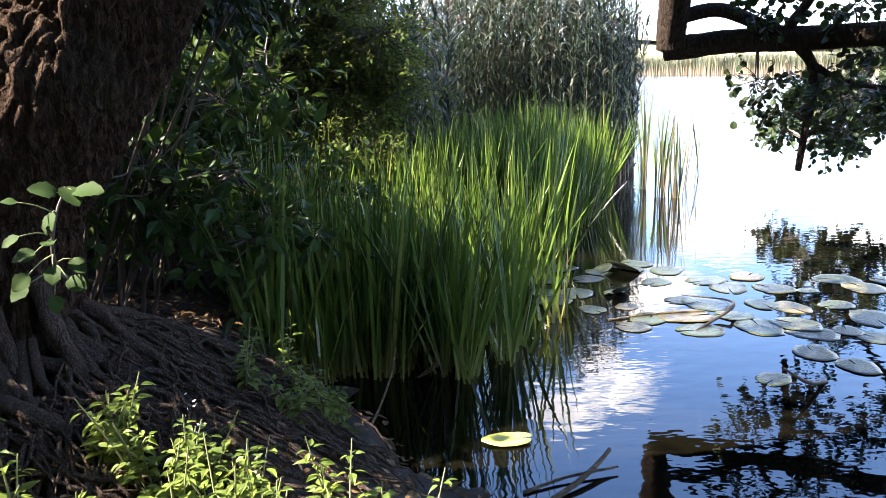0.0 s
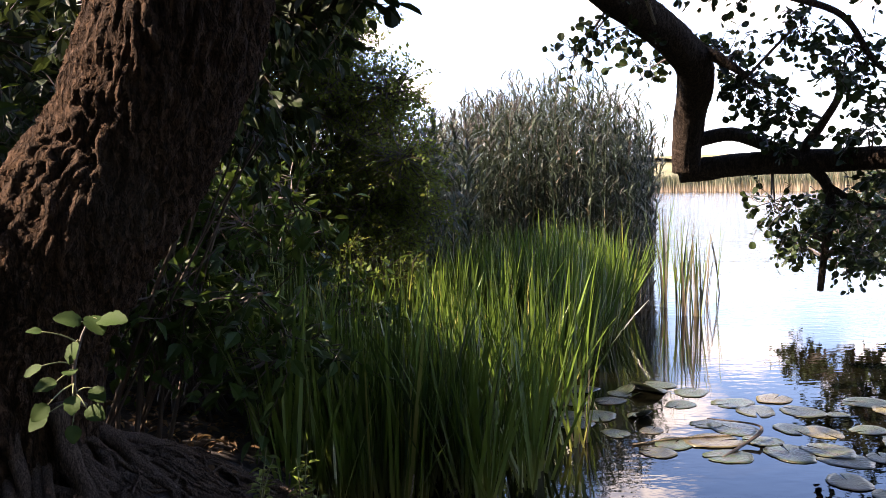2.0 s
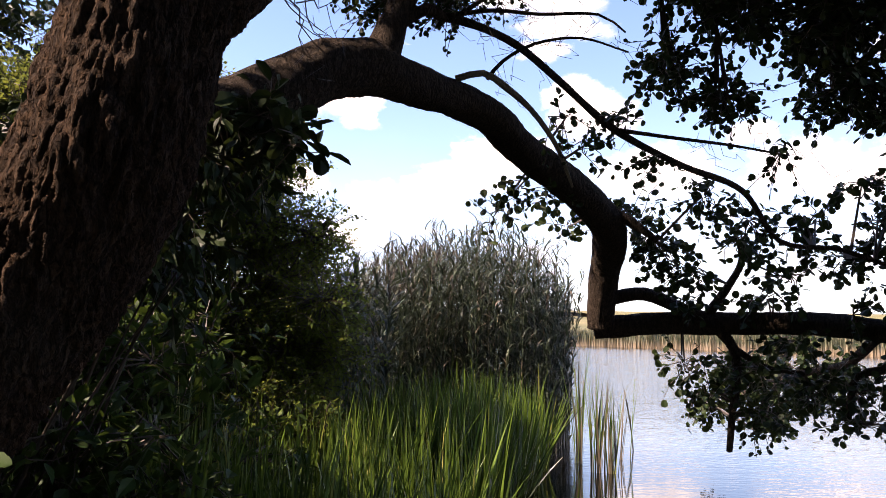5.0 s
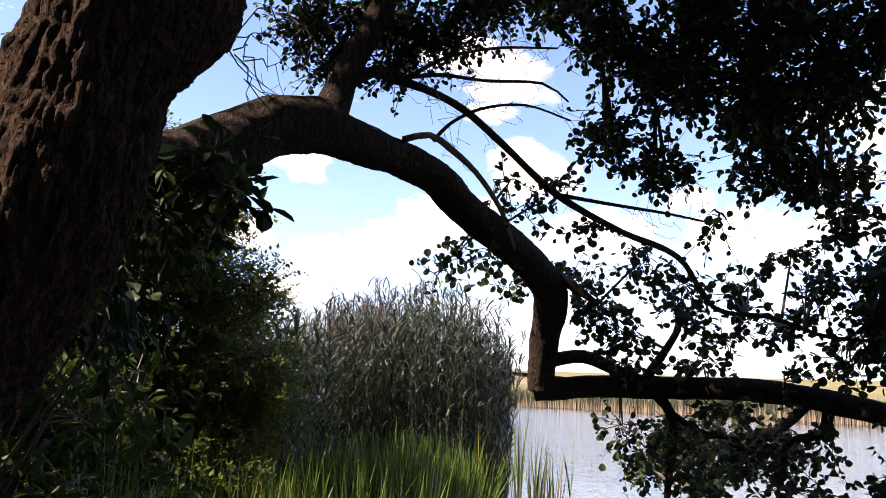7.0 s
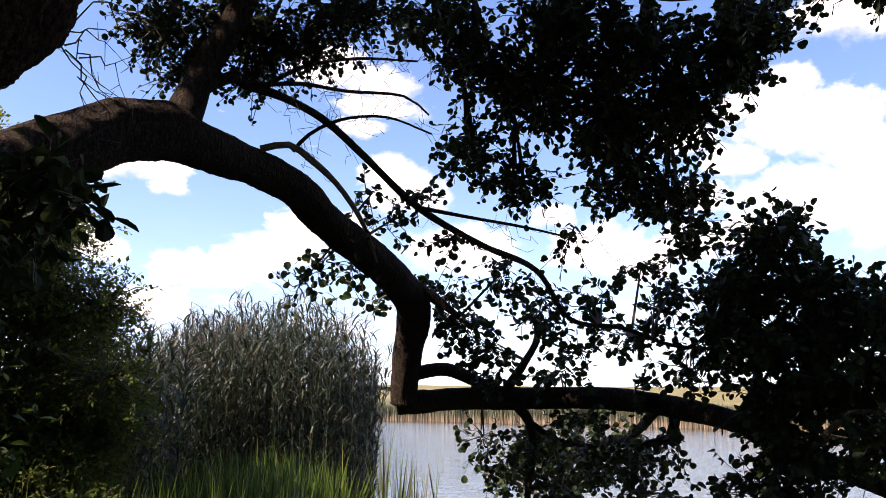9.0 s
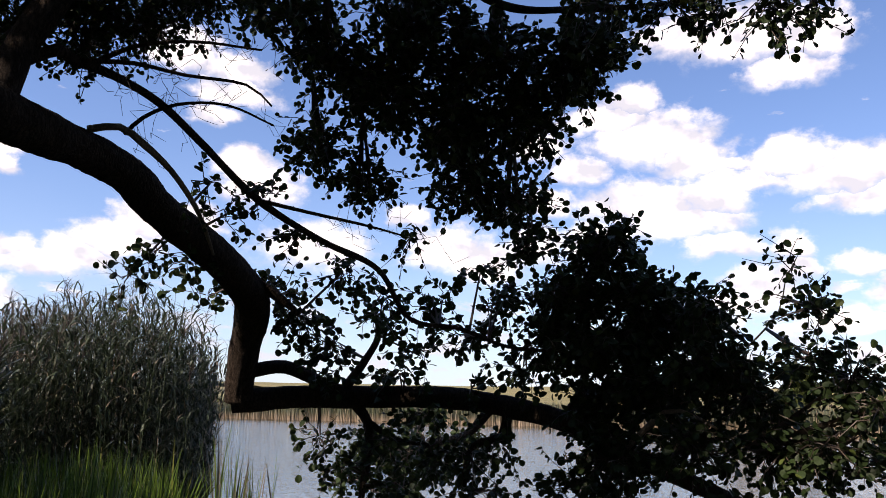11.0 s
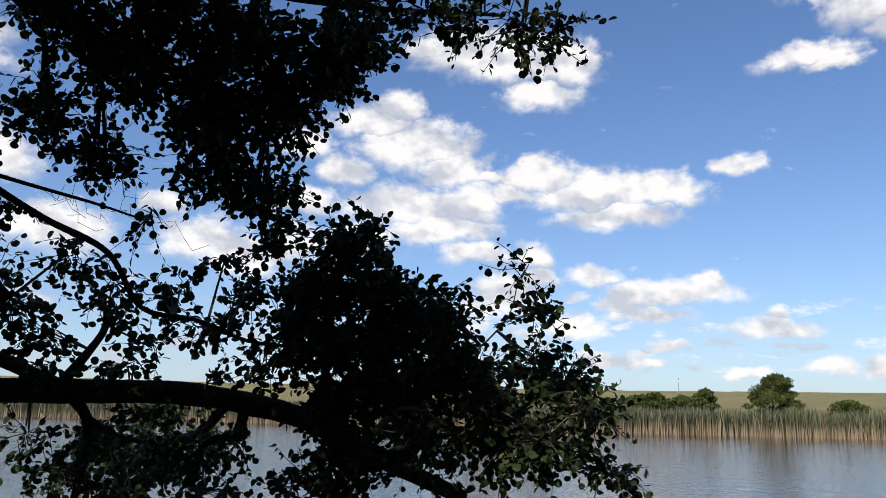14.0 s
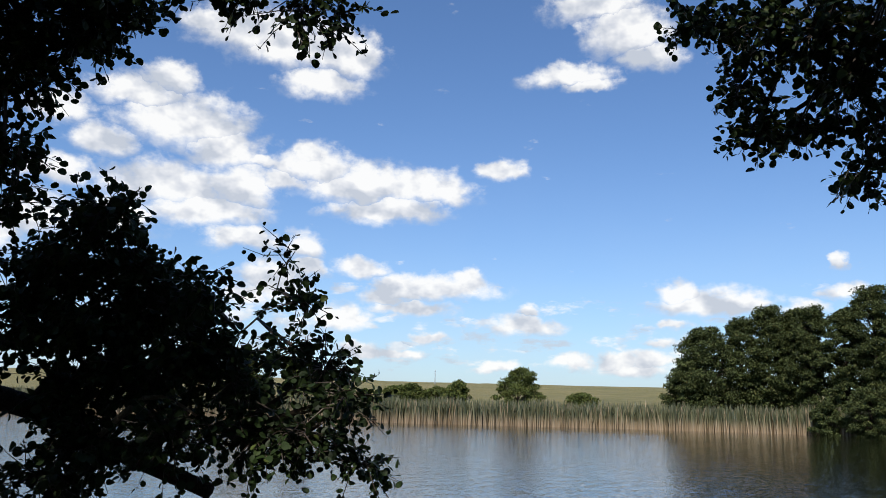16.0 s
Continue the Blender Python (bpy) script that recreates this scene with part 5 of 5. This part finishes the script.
build_bush("understory_shrub", "tall dark leafy shrub farther along the bank",
           bush_clumps(8, 70, (-7.2, 5.0, 1.0), (-3.8, 10.0, 5.0), 0.6, lambda x, y, z: x < -0.42 * y), 39, 0.1, 120, "alder", POINT_LEAF, base=(-5.4, 7.4), per=7, length=0.36, wood=0.014)


def veined_leaf(seed):
    """A broad leaf blade, folded along its midrib, with ridged side veins and a wavy edge."""
    r = np.random.default_rng(seed)
    rows, cols = 13, 7
    v = []
    for a in range(rows):
        u = a / (rows - 1)
        half = 0.43 * math.sin(math.pi * min(1.0, 0.06 + 0.9 * u ** 0.85)) ** 0.75 * (1 + 0.06 * r.normal())
        for b in range(cols):
            s = 2 * b / (cols - 1) - 1
            w = u - 0.12 * abs(s)
            v.append((half * s, u + 0.05 * (1 - abs(s)) * (u > 0.9), 0.13 * abs(s) * half + 0.018 * math.cos(w * 44) * abs(s) - 0.22 * u * u + 0.03 * math.sin(5 * u + seed) * s))
    i, k = np.meshgrid(np.arange(rows - 1), np.arange(cols - 1), indexing="ij")
    a = (i * cols + k).ravel()
    me = mesh_of("leaf", np.array(v), np.stack([a, a + 1, a + cols + 1, a + cols], -1), "sprig", True)
    return me


def build_trunk_sprig():
    sprig = thing("trunk_sprig", "fresh green sprig with broad veined leaves against the trunk", "sprig", at=(-0.95, 1.9, 1.0))
    r = np.random.default_rng(35)
    shapes = [veined_leaf(k) for k in range(4)]
    root, knot = np.array([-0.95, 1.95, 0.96]), np.array([-0.87, 1.8, 1.07])
    # foot of each leaf, the way it points, its length
    blades_at = [((-0.83, 1.79, 1.20), (0.9, -0.2, 0.15), 0.085), ((-0.85, 1.79, 1.21), (0.55, -0.4, -0.35), 0.075), ((-0.86, 1.77, 1.20), (-0.5, -0.5, 0.3), 0.07), ((-0.86, 1.74, 1.16), (-0.2, -0.5, -0.7), 0.06),
                 ((-0.89, 1.70, 1.08), (-0.6, -0.5, -0.1), 0.075), ((-0.84, 1.73, 1.01), (0.8, -0.3, -0.25), 0.075), ((-0.89, 1.66, 1.04), (-0.5, -0.4, -0.5), 0.07), ((-0.85, 1.69, 1.05), (0.2, -0.6, -0.5), 0.07),
                 ((-0.92, 1.71, 1.19), (-0.6, -0.4, 0.2), 0.05), ((-0.87, 1.72, 1.10), (0.4, -0.6, 0.1), 0.065), ((-0.84, 1.76, 1.05), (0.7, -0.4, -0.5), 0.07), ((-0.91, 1.68, 1.12), (-0.7, -0.4, -0.3), 0.06),
                 ((-0.93, 1.72, 1.00), (-0.4, -0.6, -0.4), 0.07), ((-0.88, 1.74, 0.97), (0.3, -0.5, -0.7), 0.065)]
    h = Heap()
    rise, _ = tube(h, [root, knot + (-0.01, -0.03, -0.05), knot + (0.0, -0.06, 0.02), knot + (0.01, -0.03, 0.1), (-0.85, 1.79, 1.2)], [0.006, 0.0045, 0.004, 0.003, 0.002], sides=6, step=0.02)
    part("stem", h.mesh("stem", "twig", True), sprig)
    for k, (foot, way, size) in enumerate(blades_at):
        foot = np.array(foot)
        from_stem = rise[np.argmin(np.linalg.norm(rise - foot, axis=1))]
        h = Heap()
        tube(h, [from_stem, from_stem * 0.5 + foot * 0.5 + (0, 0, 0.006), foot], [0.002, 0.0012], sides=5, step=0.03)
        part("stalk", h.mesh("stalk", "herb_stem", True), sprig)
        y = Vector(way).normalized()
        x = y.cross(Vector((r.normal() * 0.25 + 0.1, -0.55 + r.normal() * 0.2, 0.8))).normalized()
        z = x.cross(y)
        ob = part("leaf", shapes[k % 4], sprig)
        ob.matrix_basis = Matrix.Translation(foot) @ Matrix((x, y, z)).transposed().to_4x4() @ Matrix.Scale(size * (0.8 if k < 4 else 0.62), 4)


build_trunk_sprig()
# bush added beside the view; its top keeps sun off roots and trunk foot
build_bush("elder_bush", "leafy green bush added west of the alder to shade its roots",
           bush_clumps(6, 56, (-3.2, 1.3, 0.7), (-1.95, 3.0, 2.65), 0.28, lambda x, y, z: z < 0.95 - 1.1 * (x + 1.15)), 36, 0.09, 190, "shrub", POINT_LEAF, base=(-2.4, 2.1), per=7, length=0.28)


# unseen thickets added behind the camera to hold back light from there
for k, (x, y) in enumerate(((-4.4, -1.9), (-1.6, -2.4), (1.4, -2.7), (4.2, -3.2))):
    build_bush("bank_thicket", "unseen dense dark green thicket added to block light",
               bush_clumps(60 + k, 30, (x - 1.7, y - 0.6, 0.6), (x + 1.7, y + 0.5, 3.2), 0.55, lambda a, b, c: True), 70 + k, 0.13, 120, "alder", POINT_LEAF, base=(x, y), per=7, length=0.4, wood=0.02)


# ---- herbs in front ----
def build_herb(seed, height, flowered):
    herb = thing("nettle_plant", "light green leafy herb with small pale flowers on the bank" if flowered else "light green leafy herb on the bank", "herb", "herbs on the bank")
    r = np.random.default_rng(seed)
    h, lf, fl = Heap(), Heap(), Heap()
    stems = 2 + seed % 2
    for s in range(stems):
        lean = r.normal(size=2) * 0.16
        lean = lean + (0.12 * s - 0.1, 0.1 * (s == 1))
        pts = [(0.02 * s, 0, 0), (lean[0] * 0.4 * height, lean[1] * 0.4 * height, height * 0.5), (lean[0] * height, lean[1] * height, height * (1 - 0.2 * s))]
        p, _ = tube(h, pts, [0.0035, 0.0015], sides=5, step=0.03, cap=False)
        n = 13
        for k in range(n):
            q = p[int((0.12 + 0.86 * k / (n - 1)) * (len(p) - 1))]
            a = k * 1.571 + r.normal() * 0.3
            size = 0.044 * (1.1 - 0.55 * k / n) * (0.8 + 0.4 * r.random())
            for side in (0, math.pi):
                d = np.array([math.cos(a + side), math.sin(a + side), 0.25 + 0.3 * r.normal()])
                leaves(lf, q + unit(d) * 0.01, d, (r.normal() * 0.2, r.normal() * 0.2, 1), size, POINT_LEAF, 0.3)
        if flowered:
            m = 7
            f = p[-1] + r.normal(size=(m, 3)) * (0.012, 0.012, 0.02)
            leaves(fl, f, unit(r.normal(size=(m, 3)) + (0, 0, 0.6)), unit(r.normal(size=(m, 3))), 0.009, SMALL_LEAF)
    part("stem", h.mesh("stem", "herb_stem", True), herb)
    part("foliage", lf.mesh("foliage", "herb"), herb, kind="stuff")
    if flowered:
        part("flower_head", fl.mesh("flower_head", "flower"), herb, "tiny pale flowers")
    return herb


def plant_herbs():
    r = np.random.default_rng(77)
    kinds = [build_herb(k, 0.2 + 0.04 * (k % 3), k == 4) for k in range(6)]
    spots = []
    while len(spots) < 64:
        x, y = r.uniform(-1.25, -0.25), r.uniform(1.22, 1.78)
        if y > 1.78 - 0.3 * (x + 0.75) ** 2 or y > 1.6 and x > -0.4:
            continue
        spots.append((x, y))
    spots += [(-0.22, 1.62), (-0.16, 1.7), (-0.1, 1.62), (-0.27, 1.72), (-0.05, 1.7), (-0.62, 2.3), (-0.5, 2.42), (-0.42, 2.5), (-0.55, 2.6), (-0.47, 2.3), (-0.38, 2.62)]
    for k, (x, y) in enumerate(spots):
        s = 0.75 + 0.5 * r.random()
        m = Matrix.LocRotScale((x, y, float(ground_height(x, y)) - 0.015), Euler((r.normal() * 0.1, r.normal() * 0.1, r.random() * 6.28)), None)
        src = kinds[k] if k < 6 else kinds[(0, 1, 2, 3, 5)[k % 5]]
        if k == 4:
            m = Matrix.LocRotScale((-0.62, 1.72, float(ground_height(-0.62, 1.72)) - 0.015), Euler((0.1, 0.15, 1.0)), None)
        if k < 6:
            src.matrix_basis = m
        else:
            copy_thing(src, m)


plant_herbs()


def build_litter():
    r = np.random.default_rng(81)
    h = Heap()
    x, y = r.uniform(-1.9, 0.3, 1500), r.uniform(1.6, 4.4, 1500)
    d = shore_distance(x, y)
    keep = d > -0.12
    x, y = x[keep], y[keep]
    z = np.maximum(ground_height(x, y), 0.0) + 0.02
    n = len(x)
    leaves(h, np.column_stack([x, y, z]), np.column_stack([r.normal(size=(n, 2)), 0.15 * r.normal(size=n)]), np.column_stack([r.normal(size=(n, 2)) * 0.35, np.ones(n)]), 0.03 + 0.035 * r.random(n), POINT_LEAF, 0.4)
    tagged(new("leaf_litter", h.mesh("leaf_litter", "litter")), "dead brown leaves scattered on the muddy bank", "leaf litter", kind="stuff")


build_litter()


# ---- the far shore ----
def far_line(t):
    """Point and outward normal along the far shore, t in metres from its southern end."""
    p = np.array(FAR_SHORE[1:11], float)
    seg = np.linalg.norm(np.diff(p, axis=0), axis=1)
    s = np.concatenate([[0], np.cumsum(seg)])
    x, y = np.interp(t, s, p[:, 0]), np.interp(t, s, p[:, 1])
    x2, y2 = np.interp(t + 0.5, s, p[:, 0]), np.interp(t + 0.5, s, p[:, 1])
    d = unit(np.array([x2 - x, y2 - y]) + 1e-9)
    return np.array([x, y]), np.array([d[1], -d[0]]), s[-1]


def build_far_reeds():
    r = np.random.default_rng(91)
    h = Heap()
    total = far_line(0)[2]
    n = 26000
    t = total * r.random(n)
    p = np.array([far_line(a)[0] for a in np.linspace(0, total, 400)])
    q = np.array([far_line(a)[1] for a in np.linspace(0, total - 1, 400)])
    u = np.linspace(0, total, 400)
    base = np.column_stack([np.interp(t, u, p[:, 0]), np.interp(t, u, p[:, 1])])
    out = unit(np.column_stack([np.interp(t, u, q[:, 0]), np.interp(t, u, q[:, 1])]))
    wave = np.array([noise.noise(Vector((a * 0.35, 0, 0))) for a in t])
    depth = r.random(n) ** 1.7 * 4.0 + 0.2 + 0.4 * wave
    pos = base + out * depth[:, None]
    hgt = (2.25 + 0.35 * wave + 0.08 * depth) * (0.72 + 0.38 * r.random(n))
    lean = r.normal(size=(n, 2)) * 0.09
    blades(h, np.column_stack([pos, np.full(n, -0.05)]), hgt, lean, 0.07 + 0.05 * r.random(n), r, segs=4)
    tagged(new("reed_belt", h.mesh("reed_belt", "far_reed")), "straw-footed green reed belt along the far shore", "reeds", kind="stuff")


build_far_reeds()


def build_field():
    xs, ys = np.linspace(60, 700, 90), np.linspace(-220, 520, 110)
    gx, gy = np.meshgrid(xs, ys, indexing="ij")
    rows = np.array([noise.noise(Vector((a * 0.7, b * 0.7, 0))) for a, b in zip(gx.ravel(), gy.ravel())]).reshape(gx.shape)
    d = shore_distance(gx, gy)
    z = ground_height(gx, gy) + np.where(d > 14, 1.3, -0.6) + rows * 0.25
    n, m = gx.shape
    i, j = np.meshgrid(np.arange(n - 1), np.arange(m - 1), indexing="ij")
    a = (i * m + j).ravel()
    tagged(new("field", mesh_of("field", np.stack([gx, gy, z], -1).reshape(-1, 3), np.stack([a, a + m, a + m + 1, a + 1], -1), "corn", True)), "ripening yellow corn field behind the far reeds", "field", kind="structure")


build_field()


def build_far_tree(name, label, x, y, height, width, seed, low=0.12, leaf=0.4, clumps=46, category="tree", group="", trunk=0.2, foliage="tree"):
    z0 = float(ground_height(x, y))
    tree = thing(name, label, category, group, at=(x, y, z0))
    r = np.random.default_rng(seed)
    h = Heap()
    tube(h, [(x, y, z0 - 0.3), (x + r.normal() * 0.15, y, z0 + height * 0.45), (x + r.normal() * 0.3, y + r.normal() * 0.3, z0 + height * 0.92)], [trunk, trunk * 0.75, 0.04], sides=8, step=0.8, rough=0.1)
    lh = Heap()
    for k in range(clumps):
        u = (k + r.random()) / clumps
        z = z0 + height * (low + (0.97 - low) * u)
        half = width * 0.5 * (math.sin(math.pi * (0.1 + 0.84 * u ** 0.8)) ** 0.7) * (0.25 + 0.95 * r.random() ** 0.7)
        a = k * 2.4 + r.normal() * 0.3
        c = np.array([x + math.cos(a) * half * 0.75, y + math.sin(a) * half * 0.75, z])
        tube(h, [(x, y, max(z0 + 0.3, z - half * 0.5)), (x * 0.5 + c[0] * 0.5, y * 0.5 + c[1] * 0.5, z - 0.1), c], [0.05, 0.02], sides=4, step=1.0, cap=False)
        n = 400
        s = width * 0.15 * (0.55 + 0.8 * r.random())
        f = c + in_ball(n, r) * (s, s, s * 0.42)
        leaves(lh, f, unit(r.normal(size=(n, 3)) + (0, 0, -0.2)), unit(r.normal(size=(n, 3)) * 0.5 + (0, 0, 1)), leaf * 0.5 * (0.6 + 0.7 * r.random(n)), SMALL_LEAF)
    part("trunk", h.mesh("trunk", "limb", True), tree)
    part("crown", lh.mesh("crown", foliage), tree, kind="stuff")


for k, (x, y, hh, w) in enumerate(((79.0, 14.2, 6.4, 4.6), (79.5, 12.6, 9.6, 6.4), (83.0, 10.0, 10.4, 6.0), (83.0, 7.4, 11.6, 5.6), (83.5, 5.2, 11.2, 5.2), (82.0, 3.6, 11.4, 4.6), (81.0, 0.7, 11.4, 4.8), (81.0, -1.6, 13.2, 5.8), (80.0, -3.8, 13.0, 6.0), (79.0, -6.4, 11.5, 6.4), (77.0, -9.5, 11.0, 6.4))):
    build_far_tree("lakeside_tree", "tall green alder in the row behind the reeds", x, y, hh, w, 100 + k, group="trees of the far shore", leaf=0.42, clumps=84)
for k, (x, y, hh, w) in enumerate(((74.5, -0.8, 4.6, 4.2), (73.5, -3.0, 4.8, 4.4), (76.0, 2.5, 3.4, 3.4))):
    build_far_tree("lakeside_bush", "dark green willow bush at the end of the reeds", x, y, hh, w, 130 + k, 0.02, 0.35, 44, "bush", "bushes of the far shore", 0.08)
for k, (x, y, hh, w) in enumerate(((77.6, 37.8, 3.7, 3.4), (80.2, 31.9, 5.2, 6.0), (84.3, 26.5, 2.6, 5.0), (78.5, 45.8, 3.0, 4.0), (77.5, 43.4, 3.2, 4.4), (79.5, 41.4, 3.0, 3.6), (60.5, 74.0, 3.2, 3.2), (26.0, 112.0, 3.0, 3.4), (63.5, 55.5, 6.4, 5.0), (67.0, 51.0, 5.6, 4.6), (59.0, 64.5, 3.6, 4.0))):
    build_far_tree("field_bush", "round green bush between reeds and corn", x, y, hh, w, 150 + k, 0.02, 0.4, 48, "bush", "bushes of the far shore", 0.07, "hedge")


def build_mast():
    z = float(ground_height(221.6, 116.1))
    mast = thing("mast", "thin grey pole standing in the field", "pole", at=(221.6, 116.1, z))
    h = Heap()
    tube(h, [(221.6, 116.1, z - 0.5), (221.6, 116.1, 12.6)], [0.16, 0.1], sides=8, step=2.0)
    part("pole", h.mesh("pole", "metal", True), mast)
    h = Heap()
    tube(h, [(221.3, 115.8, 12.3), (221.9, 116.4, 12.3)], [0.08, 0.08], sides=6, step=0.3)
    part("cross_bar", h.mesh("cross_bar", "metal", True), mast)


build_mast()
